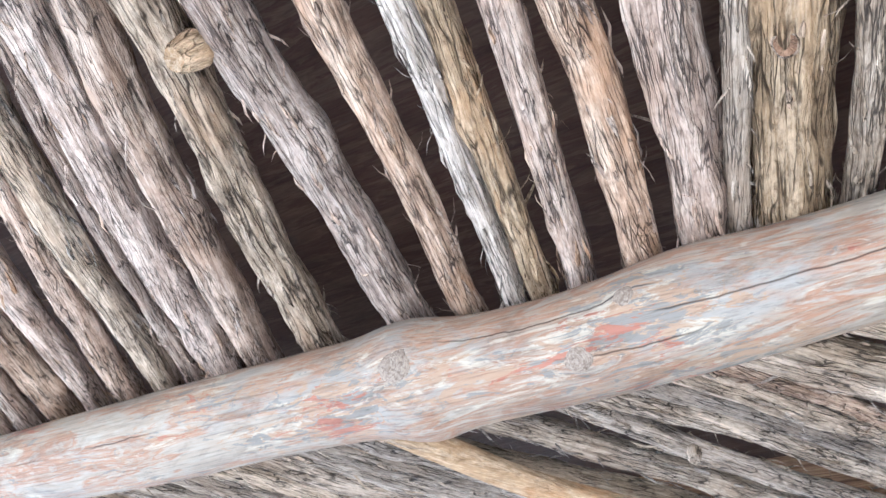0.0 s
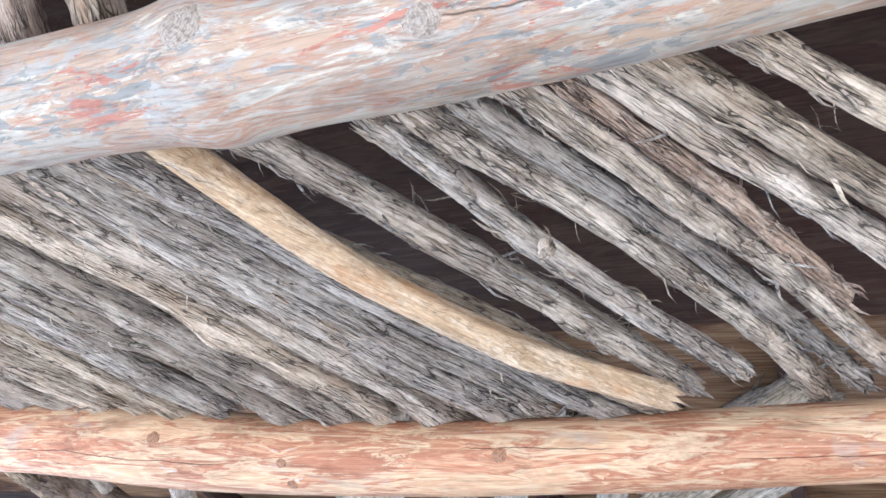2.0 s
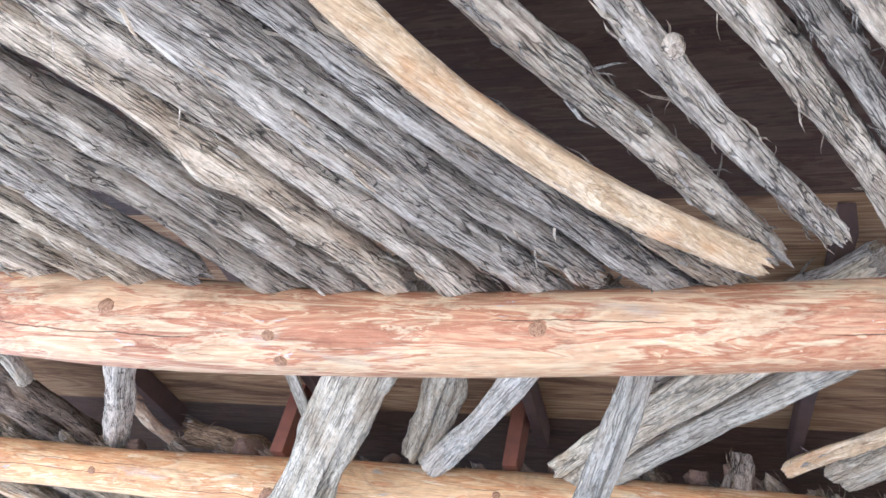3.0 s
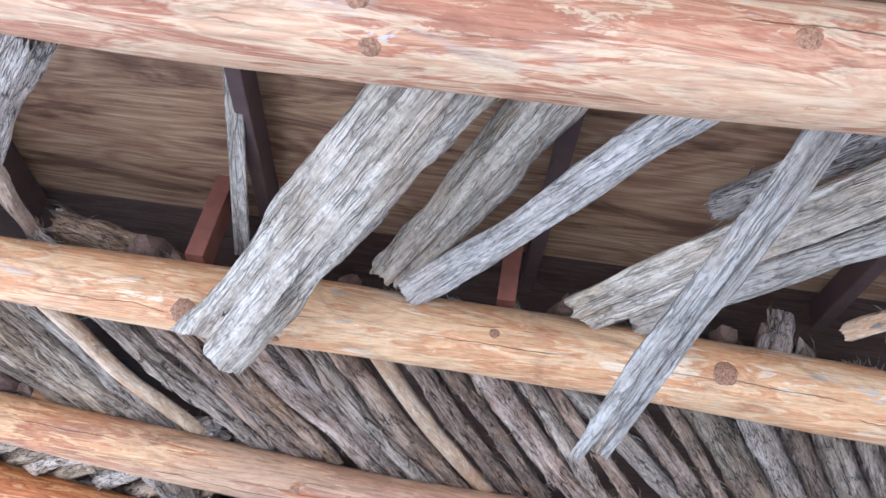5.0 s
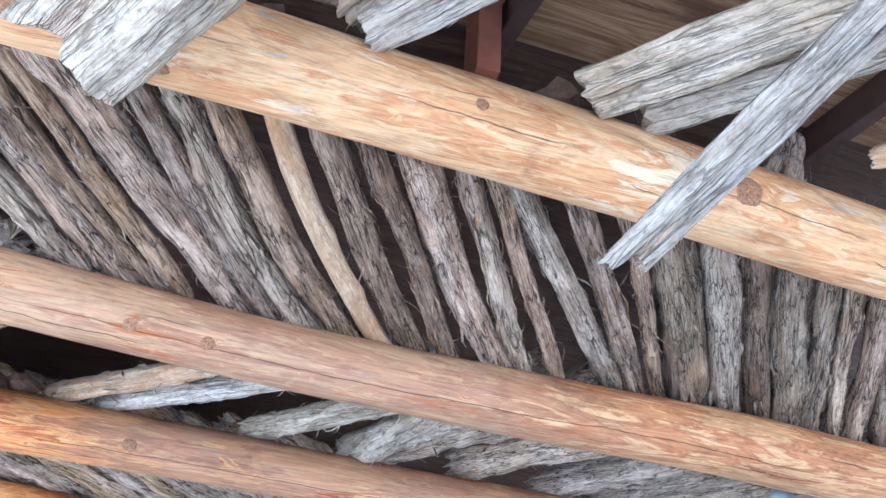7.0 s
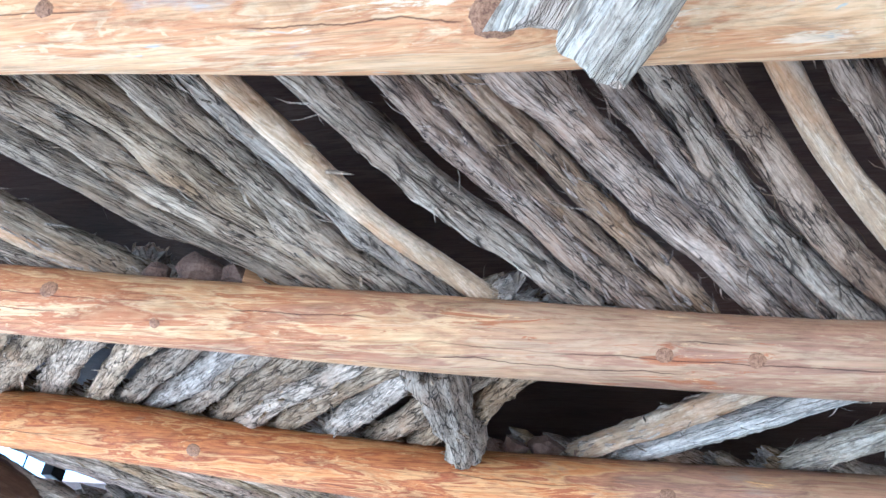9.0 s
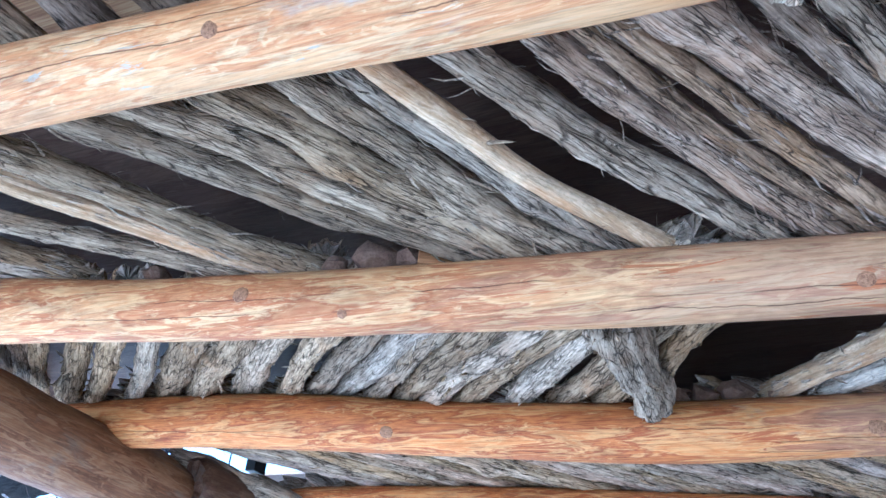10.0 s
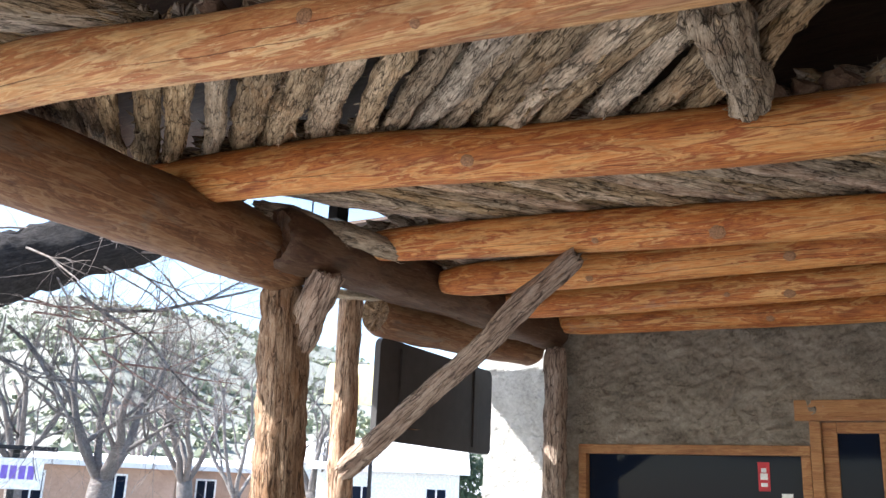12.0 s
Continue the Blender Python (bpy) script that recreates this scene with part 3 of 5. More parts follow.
# ---- sticks that lie across the logs ----
def ceiling_stick(near, far, x0, x1, radius, tone, group, over=0.06, stop=None, **kw):
    """A stick from the top of one log to the top of the next."""
    rng = random.Random(int(x0 * 977 + x1 * 313 + radius * 9999))
    ya, za = top_of(near, x0)
    yb, zb = top_of(far, x1)
    a = Vector((x0, ya, za + radius * 0.82))
    b = Vector((x1, yb, zb + radius * 0.82))
    if near == "A":  # these butt against the backs and shoulders of the logs
        a.z = axis(near, x0)[1] + 0.025
        b.z = axis(far, x1)[1] + 0.092
    d = (b - a).normalized()
    if near == "A":
        a += d * 0.10
        b -= d * (0.085 if x1 > -0.9 else 0.035)
    a -= d * ((over if near == "Z" else -0.05) + rng.uniform(-0.03, 0.03))
    b += d * (over + rng.uniform(-0.05, 0.04))
    if stop is not None:   # broken off before it reaches the next log
        b = a + d * ((stop - a.y) / d.y)
    return pole("ceiling_stick", a, b, radius, tone, BARK_WORDS[tone] + " on a ceiling stick laid across the logs", "stick", group,
                bend=kw.pop("bend", (rng.uniform(-0.02, 0.02), rng.uniform(-0.008, 0.008))), hairs=kw.pop("hairs", 52), **kw)


BAY_0 = ((-1.75, -2.31, 0.050, 0.0), (-1.62, -2.15, 0.037, -0.02), (-1.27, -1.99, 0.036, 0.04), (-1.32, -1.86, 0.039, 0.0), (-1.10, -1.73, 0.025, 0.04), (-1.03, -1.64, 0.046, 0.05),
         (-0.96, -1.52, 0.044, 0.018), (-0.89, -1.34, 0.046, -0.007), (-0.79, -1.06, 0.047, 0.02), (-0.61, -0.92, 0.032, 0.0), (-0.53, -0.82, 0.024, -0.03), (-0.39, -0.745, 0.026, 0.02),
         (-0.35, -0.68, 0.029, -0.02), (-0.32, -0.55, 0.036, -0.03), (-0.11, -0.43, 0.049, 0.0), (0.09, -0.37, 0.020, 0.01), (0.13, -0.28, 0.060, 0.0), (0.19, -0.19, 0.026, -0.03), (0.34, -0.11, 0.030, 0.0))
first = [ceiling_stick("Z", "A", x0, x1, r, tone, "sticks over the first bay", bend=(bow, 0.0)) for (x0, x1, r, bow), tone in zip(BAY_0, "bbbgbbbtbbgtbbbgtgb")]


def branch_stub(stick, place, out, radius, mat=END_GRAIN, label="pale sawn branch stub"):
    """A sawn-off branch on a stick, as one of its parts."""
    SEED[0] += 1
    body, ends, fibres = wood_bm(radius * 2.2, radius, SEED[0], sides=16, segments=6, knots=0, fray=0.12, hairs=0, rough=0.1, taper=0.35, wobble=0.0)
    fibres.free()
    ends[0].free()
    way = Vector(out).normalized()
    m = stick.matrix_world.inverted() @ aim(Vector(place) - way * radius * 1.6, Vector(place) + way)
    part("branch_stub", body, stick.data.materials[0], stick, smooth=True).matrix_local = m
    part("sawn_face", ends[1], mat, stick, label).matrix_local = m


branch_stub(first[7], (-0.984, 0.325, 2.581), (-0.1, -0.35, -1), 0.030, BARK_YELLOW)
branch_stub(first[16], (-0.172, 0.726, 2.615), (0.0, -0.4, -1), 0.024, KNOT, "dark ringed knot")
branch_stub(first[8], (-1.029, 0.866, 2.605), (0.1, -0.4, -1), 0.014, BARK_YELLOW)
for i in range(9):
    ceiling_stick("Z", "A", -1.86 - 0.14 * i, -2.44 - 0.15 * i, 0.032 + 0.008 * (i % 3), "b", "sticks over the first bay")
    if i < 7:
        ceiling_stick("Z", "A", 0.45 + 0.13 * i, 0.0 + 0.14 * i, 0.034 + 0.008 * (i % 2), "b", "sticks over the first bay")

BAY_1 = ((-0.39, 0.60, 0.030, -0.03, None), (-0.51, 0.40, 0.036, -0.024, None), (-0.57, 0.22, 0.033, -0.026, None), (-0.61, 0.03, 0.023, -0.019, 1.91), (-0.68, -0.05, 0.033, -0.032, None),
         (-0.77, -0.12, 0.027, -0.03, 2.24), (-0.86, -0.22, 0.035, -0.05, 2.25), (-0.92, -0.31, 0.031, 0.034, 2.15), (-1.19, -0.43, 0.038, -0.006, 2.19))
laid = []
for (x0, x1, r, bow, stop), tone in zip(BAY_1, "gggbggggg"):
    laid.append(ceiling_stick("A", "B", x0, x1, r * 0.82, tone, "sticks over the second bay", stop=stop, bend=(bow, 0.0)))
BAY_1_WEST = ((-1.54, -0.57, 0.035), (-1.58, -0.80, 0.039), (-1.67, -0.95, 0.044), (-1.75, -1.11, 0.045), (-1.89, -1.25, 0.045), (-2.06, -1.39, 0.045), (-2.22, -1.53, 0.046),
              (-2.32, -1.77, 0.045), (-2.48, -1.91, 0.042), (-2.80, -2.03, 0.039))
ceiling_stick("A", "B", -1.46, -0.66, 0.036, "g", "sticks over the second bay", bend=(0.03, -0.01))
for i, (x0, x1, r) in enumerate(BAY_1_WEST):
    ceiling_stick("A", "B", x0, x1, r * 0.93, "g", "sticks over the second bay", over=(0.06, -0.03, 0.05, 0.06, -0.04, 0.05)[i % 6])
branch_stub(laid[7], (-0.66, 1.59, 2.560), (0.2, -0.4, -1), 0.016)
branch_stub(laid[2], (-0.30, 1.50, 2.615), (0.2, -0.4, -1), 0.014, KNOT, "dark branch knot")
bowed = pole("ceiling_stick", (-1.215, 1.165, 2.500), (-0.545, 2.12, 2.634), 0.032, "y", BARK_WORDS["y"] + " on a bowed ceiling stick", "stick", "sticks over the second bay", bend=(0.082, -0.02), hairs=6, rough=0.06, lumps=0.12)
for i in range(9):
    ceiling_stick("A", "B", -2.96 - 0.16 * i, -2.20 - 0.17 * i, 0.04 + 0.005 * (i % 3), "g", "sticks over the second bay")
    if i < 5:
        ceiling_stick("A", "B", -0.20 + 0.15 * i, 0.94 + 0.16 * i, 0.034 + 0.005 * (i % 2), "g", "sticks over the second bay")

# slipped and split pieces between the second and third log
def split_slab(a, b, width, thick, roll, seed, notch=0.0, tone="s", label="", crack=2.2):
    """A split, weathered length of wood: flat faces, blunt corners, long checks and a ragged, sometimes forked end."""
    rng = random.Random(seed)
    a, b = Vector(a), Vector(b)
    length = (b - a).length
    off = Vector((seed * 3.7, seed * 1.9, 2.0))
    sides, segments = 64, 96
    jag = [0.5 + 0.8 * noise.noise(off + Vector((1.6 * math.cos(6.2832 * j / sides), 1.6 * math.sin(6.2832 * j / sides), 3))) + rng.uniform(-0.08, 0.08) for j in range(sides)]
    corner = [rng.uniform(0.72, 1.0) for _ in range(6)]
    facet = sorted(rng.uniform(0.25, 0.75) + k for k in range(6))
    bm = bmesh.new()
    rings = []
    for i in range(segments + 1):
        u = i / segments
        ring = []
        sway = 0.008 * math.sin(3.1 * u + seed) + 0.006 * math.sin(9 * u + seed)
        grow_w = 1 + 0.06 * noise.noise(off + Vector((u * 3, 0, 0)))
        for j in range(sides):
            an = 2 * math.pi * j / sides
            ca, sa = math.cos(an), math.sin(an)
            r = 1e9
            for q, c in zip(facet, corner):       # flat faces meet at blunt edges
                fa = q * math.pi / 3
                k = math.cos(an - fa)
                if k > 0.05:
                    r = min(r, c / k)
            r = min(r, 1.12) * grow_w
            bite = noise.noise(off + Vector((u * length * 5.5, math.copysign(2.0, ca), 8)))
            r *= 1 + (0.10 * round(bite * 4) / 4 + 0.05 * bite) * abs(ca) ** 3      # chips split off the edges
            grain = 0.3 - abs(noise.noise(off + Vector((u * length * 2.5, ca * 5, sa * 5))))
            fine = noise.noise(off + Vector((u * length * 7, ca * 11, sa * 11 + 5)))
            r *= 1 + 0.24 * grain + 0.09 * fine + 0.10 * noise.noise(off + Vector((u * length * 6, ca * 1.6, sa * 1.6)))
            dc = math.atan2(math.sin(an - crack - 0.25 * math.sin(4 * u + seed)), math.cos(an - crack - 0.25 * math.sin(4 * u + seed)))
            open_u = max(0.0, min(1.0, (u - 0.25) * 3))
            r *= 1 - (0.55 if notch else 0.3) * open_u * math.exp(-(dc / 0.10) ** 2)
            x = u * length
            last = max(0.0, (u - 0.72) / 0.28)
            x -= notch * last ** 2 * math.exp(-((r * ca - 0.30) / 0.16) ** 2) - 0.4 * notch * last ** 2 * max(0.0, r * ca - 0.45) + last ** 3 * 0.05 * jag[j] * (0.5 + thick * 6)
            x += max(0.0, (0.2 - u) / 0.2) ** 3 * 0.06 * jag[(j * 7) % sides]
            ring.append(bm.verts.new((x, sway + r * ca * width / 2, r * sa * thick / 2)))
        rings.append(ring)
    for ra, rb in zip(rings, rings[1:]):
        for j in range(sides):
            k = (j + 1) % sides
            bm.faces.new((ra[j], rb[j], rb[k], ra[k]))
    m = aim(a, b) @ Matrix.Rotation(radians(roll), 4, "X")
    ob = link("slipped_stick", bm, BARK[tone])
    ob.matrix_world = m
    for flip in (1, 0):
        eb = bmesh.new()
        co = [v for v in (ob.data.vertices[:sides] if flip else ob.data.vertices[-sides:])]
        rim = [eb.verts.new(v.co) for v in co]
        cx = sum(v.co.x for v in co) / sides
        mid = [eb.verts.new((cx * 0.6 + v.co.x * 0.4 + rng.uniform(-0.008, 0.008), v.co.y * 0.55, v.co.z * 0.55)) for v in co]
        c = eb.verts.new((cx, 0, 0))
        for j in range(sides):
            k = (j + 1) % sides
            for f in ((rim[j], rim[k], mid[k], mid[j]), (mid[j], mid[k], c)):
                eb.faces.new(f if flip else f[::-1])
        part("broken_end", eb, END_GRAIN, ob, "pale broken end")
    fb = bmesh.new()
    verts = ob.data.vertices
    for q in range(26):
        v = verts[rng.randrange(sides * 4, len(verts) - sides)].co
        out = Vector((0, v.y, v.z)).normalized()
        side = out.cross(Vector((1, 0, 0)))
        way = (Vector((rng.choice((-1, 1)), 0, 0)) + out * rng.uniform(0.03, 0.35) + side * rng.uniform(-0.2, 0.2)).normalized()
        size, w = rng.uniform(0.015, 0.06), rng.uniform(0.001, 0.004)
        pt = v - out * 0.003
        vs = [fb.verts.new(z) for z in (pt + side * w, pt - side * w, pt + out * w, pt + way * size)]
        for f in ((0, 1, 3), (1, 2, 3), (2, 0, 3)):
            fb.faces.new([vs[z] for z in f])
    tagged(part("loose_fibre", fb, BARK[tone], ob), kind="stuff")
    return tagged(ob, label or BARK_WORDS[tone] + ", a slipped piece hanging between logs", "stick", "slipped sticks")


split_slab((-1.365, 2.40, 2.878), (-2.04, 3.40, 2.60), 0.178, 0.095, 25, 3, 0.16, "s", "broad silver-grey split slab with a forked end, hanging over the log", -1.2)
split_slab((-1.18, 2.40, 2.815), (-1.625, 3.44, 2.90), 0.138, 0.10, 10, 11, 0.03, crack=-1.9)
split_slab((-0.85, 2.40, 2.825), (-1.565, 3.43, 2.845), 0.090, 0.075, 20, 5, 0.0, crack=-1.4)
split_slab((-0.71, 2.40, 2.88), (-1.095, 3.41, 2.48), 0.100, 0.066, -10, 8, 0.13, "s", "silver-grey split stick with a twisted knot and forked tip", -1.5)
split_slab((-0.25, 2.40, 2.86), (-1.15, 3.43, 2.875), 0.125, 0.09, 0, 14, 0.02, crack=-1.2)
split_slab((-0.20, 2.55, 2.84), (-1.00, 3.46, 2.90), 0.085, 0.06, 30, 21, 0.0)
split_slab((0.35, 2.50, 2.86), (-0.33, 3.46, 2.94), 0.13, 0.09, 10, 27, 0.0)
split_slab((-2.25, 2.55, 2.77), (-2.884, 3.45, 2.905), 0.10, 0.085, 0, 31, 0.0, "g", "short thick grey stick hanging down behind the log")
BAY_2 = (((-0.30, 2.40, 2.90), (-0.86, 3.10, 3.02), 0.035, "g"), ((0.20, 2.70, 2.85), (-0.45, 3.42, 2.93), 0.022, "y"), ((-2.75, 2.36, 2.80), (-3.10, 3.10, 2.94), 0.030, "s"))
for a, b, r, tone in BAY_2:
    pole("slipped_stick", a, b, r, tone, BARK_WORDS[tone] + ", a slipped stick hanging between logs", "stick", "slipped sticks", hairs=14, rough=0.2, taper=-0.1, fray=0.35, lumps=0.25)
pole("slipped_stick", (-0.60, 3.56, 2.90), (-0.58, 3.50, 3.02), 0.036, "d", "dark sawn stub of a stick standing on the log", "stick", "slipped sticks", hairs=8, fray=0.15, rough=0.2)
ob = link("hanging_lath", box_bm(0, 0.93, -0.022, 0.022, -0.006, 0.006, 0.002), BARK_SILVER, smooth=False)
ob.matrix_world = aim((-1.98, 2.62, 3.05), (-2.07, 3.42, 3.00))
tagged(ob, "narrow silver-grey lath under the roof deck", "lath")
for a, b, r, tone in (((-3.21, 2.88, 2.935), (-3.03, 3.54, 2.945), 0.042, "d"), ((-3.20, 2.85, 2.83), (-3.225, 3.52, 2.95), 0.045, "d"), ((-3.42, 2.85, 2.90), (-3.40, 3.52, 2.93), 0.040, "u"),
                      ((-2.64, 3.05, 2.88), (-2.685, 3.57, 2.955), 0.022, "y"), ((-2.62, 3.50, 2.99), (-2.24, 3.60, 2.945), 0.042, "d"),
                      ((0.55, 2.5, 2.93), (0.1, 3.58, 2.925), 0.05, "g"), ((0.75, 2.5, 2.93), (0.4, 3.58, 2.925), 0.05, "s")):
    pole("slipped_stick", a, b, r, tone, BARK_WORDS[tone] + ", a broken stick behind the log", "stick", "slipped sticks", hairs=14)

BAY_3 = ((-1.92, -1.40, 0.032, 0.04), (-2.01, -1.50, 0.034, 0.04), (-2.10, -1.58, 0.025, 0.03), (-2.31, -1.68, 0.042, -0.01), (-2.36, -1.81, 0.025, 0.0), (-2.41, -1.84, 0.018, 0.03),
         (-2.48, -1.93, 0.034, 0.03), (-2.65, -2.05, 0.037, 0.03), (-2.82, -2.33, 0.029, 0.04), (-2.95, -2.44, 0.042, 0.04), (-3.16, -2.54, 0.047, 0.02), (-3.40, -2.60, 0.038, 0.006), (-3.58, -2.69, 0.042, 0.014))
BAY_3_EAST = ((-1.68, -1.21, 0.032, 0.04), (-1.62, -1.13, 0.026, 0.0), (-1.51, -0.99, 0.040, 0.03), (-1.39, -0.92, 0.025, 0.005), (-1.33, -0.81, 0.021, 0.01), (-1.34, -0.64, 0.030, 0.0), (-1.19, -0.58, 0.030, -0.02),
              (-1.02, -0.50, 0.020, -0.01), (-0.93, -0.41, 0.060, -0.015), (-0.74, -0.28, 0.044, 0.0), (-0.63, -0.16, 0.038, 0.01), (-0.54, -0.07, 0.048, -0.01), (-0.38, 0.01, 0.030, 0.0), (-0.32, 0.09, 0.023, 0.0),
              (-0.22, 0.16, 0.032, -0.01), (-0.14, 0.30, 0.055, -0.02), (0.0, 0.45, 0.05, -0.02))
BAY_3_WEST = ((-3.84, -3.12, 0.034, 0.025), (-4.02, -3.20, 0.029, 0.03), (-4.47, -3.32, 0.027, 0.03), (-4.53, -3.92, 0.042, 0.03), (-4.70, -4.28, 0.038, 0.0))
for bay, tones in ((BAY_3, "dtdbddbtuuuuu"), (BAY_3_EAST, "ddbtbuddugduutbgu"), (BAY_3_WEST, "uyuut")):
    for (x0, x1, r, bow), tone in zip(bay, tones):
        ceiling_stick("C", "D", x0, x1, r, tone, "sticks over the fourth bay", bend=(bow, 0.0))
ceiling_stick("C", "D", -2.78, -2.24, 0.025, "y", "sticks over the fourth bay", bend=(0.056, 0.0), hairs=6, rough=0.06)
ceiling_stick("C", "D", -1.80, -1.30, 0.026, "y", "sticks over the fourth bay", bend=(0.04, 0.0), hairs=4, rough=0.06)
for i in range(5):
    ceiling_stick("C", "D", -4.92 - 0.12 * i, -3.93 - 0.19 * i, 0.042 + 0.004 * (i % 2), "g" if i % 2 else "t", "sticks over the fourth bay")
    if i < 3:
        ceiling_stick("D", "E", -4.17 - 0.13 * i, -5.28 - 0.09 * i, 0.045, "d", "sticks over the fifth bay")
pole("broken_stick", (-2.36, 3.60, 2.89), (-2.22, 3.82, 2.84), 0.018, "d", "dark broken stub of a stick beside the log", "stick", hairs=6)

BAY_4 = ((-4.04, -5.17, 0.033), (-3.83, -5.02, 0.045), (-3.69, -4.86, 0.042), (-3.61, -4.65, 0.038), (-3.42, -4.48, 0.058), (-3.21, -4.31, 0.058), (-3.08, -4.09, 0.058),
         (-2.95, -3.90, 0.040), (-2.82, -3.78, 0.040), (-2.67, -3.65, 0.044), (-2.58, -3.51, 0.043), (-2.44, -3.39, 0.043), (-2.30, -3.29, 0.048), (-2.22, -3.15, 0.048),
         (-2.18, -2.95, 0.046), (-2.08, -2.80, 0.040), (-2.00, -2.66, 0.042))
for (x0, x1, r), tone in zip(BAY_4, "tttgtttttgttttgtt"):
    ceiling_stick("D", "E", x0, x1, r, tone, "sticks over the fifth bay", rough=0.18)
pole("slipped_stick", (-2.42, 4.38, 2.68), (-2.485, 5.13, 2.765), 0.062, "t", "thick straw-brown stick slipped down in front of the log", "stick", "slipped sticks", hairs=20)
for x0, x1, r, tone in ((-1.32, -2.14, 0.034, "y"), (-1.09, -1.97, 0.034, "s"), (-0.85, -1.51, 0.038, "s"), (-0.84, -1.13, 0.060, "s"), (-0.60, -1.05, 0.060, "g"), (-0.26, -0.73, 0.060, "g"), (0.19, -0.37, 0.060, "g"),
                        (0.3, -0.15, 0.05, "g"), (0.5, 0.05, 0.05, "g"), (0.7, 0.25, 0.05, "g")):
    ceiling_stick("D", "E", x0, x1, r, tone, "sticks over the fifth bay")
pole("broken_stick", (-1.86, 4.36, 2.745), (-2.16, 4.66, 2.79), 0.026, "b", "short pale stub of a broken stick beside the log", "stick", hairs=8)
for i in range(24):
    x = -5.05 + 0.155 * i
    ceiling_stick("E", "F", x, x + 1.05, 0.044 + 0.006 * (i % 3), "t" if i % 4 else "b", "sticks over the sixth bay", hairs=20)
for near, far, word in (("F", "G", "seventh"), ("G", "H", "eighth"), ("H", "I", "ninth")):
    for i in range(22):
        x = -4.7 + 0.16 * i
        ceiling_stick(near, far, x, x + 0.35, 0.05, "g" if i % 3 else "d", "sticks over the %s bay" % word, sides=12, segments=16)

# chips and stones that lie on the logs
def chip(x, y, z, size, seed, mat=DIRT, label="dusty chunk of wood lying on the log", category="rubble"):
    rng = random.Random(seed)
    bm = bmesh.new()
    bmesh.ops.create_icosphere(bm, subdivisions=1 + seed % 2, radius=size)
    for v in bm.verts:
        v.co *= 1 + 0.7 * noise.noise(v.co / size * 1.1 + Vector((seed * 1.37, 0.4, 0)))
        v.co.z *= 0.75
    ob = link("rubble_chunk", bm, mat, smooth=False)
    ob.matrix_world = pose(x, y, z, rng.uniform(-20, 20), rng.uniform(-20, 20), rng.uniform(0, 360))
    return tagged(ob, label, category, "rubble on the logs")


for i, (x, k, s) in enumerate(((-2.95, "D", 0.05), (-2.85, "D", 0.045), (-3.05, "D", 0.035), (-2.35, "E", 0.04), (-2.25, "E", 0.05), (-2.42, "E", 0.03), (-2.12, "E", 0.035),
                               (-2.75, "C", 0.04), (-2.3, "C", 0.05), (-1.75, "C", 0.035), (-1.15, "C", 0.05), (-0.6, "C", 0.06), (-0.72, "C", 0.04), (-3.45, "D", 0.04), (-3.6, "D", 0.035))):
    y, z = top_of(k, x)
    chip(x, y - 0.01, z + s * 0.55, s, i + 3)

for x, w, turn in ((-2.78, 0.055, 25), (-3.28, 0.045, -15)):
    y, z = top_of("D", x)
    ob = link("lumber_offcut", box_bm(-w, w, -0.03, 0.03, 0, 0.075, 0.004), TRIM, smooth=False)
    ob.matrix_world = pose(x, y + 0.01, z - 0.004, 0, 0, turn)
    tagged(ob, "orange-brown lumber offcut lying on the log", "wood block", "lumber offcuts")

# pale lamp between two logs
lamp = new("ceiling_lamp")
lamp.location = (0.18, 4.68, 2.62)
tagged(lamp, "small pale grey cylinder lamp hanging under the sticks", "lamp")
bm = bmesh.new()
bmesh.ops.create_cone(bm, cap_ends=True, segments=24, radius1=0.05, radius2=0.055, depth=0.07)
part("glass_shade", bm, plain("pale_glass", (0.75, 0.78, 0.78), 0.35), lamp, "white frosted shade", True)
bm = bmesh.new()
bmesh.ops.create_cone(bm, cap_ends=True, segments=24, radius1=0.055, radius2=0.03, depth=0.05)
bmesh.ops.translate(bm, vec=(0, 0, 0.06), verts=bm.verts)
part("cap", bm, plain("blue_grey_metal", (0.30, 0.36, 0.38), 0.5, 0.3), lamp, "blue-grey metal cap", True)
part("stem", box_bm(-0.008, 0.008, -0.008, 0.008, 0.08, 0.30), IRON, lamp)

# ---- roof deck above the sticks ----
DECK = ((-1.2, 2.93), (2.35, 3.03), (3.6, 3.18), (5.3, 3.22), (8.1, 3.22))


def deck_z(y):
    for (ya, za), (yb, zb) in zip(DECK, DECK[1:]):
        if y <= yb:
            return za + (zb - za) * (y - ya) / (yb - ya)
    return DECK[-1][1]


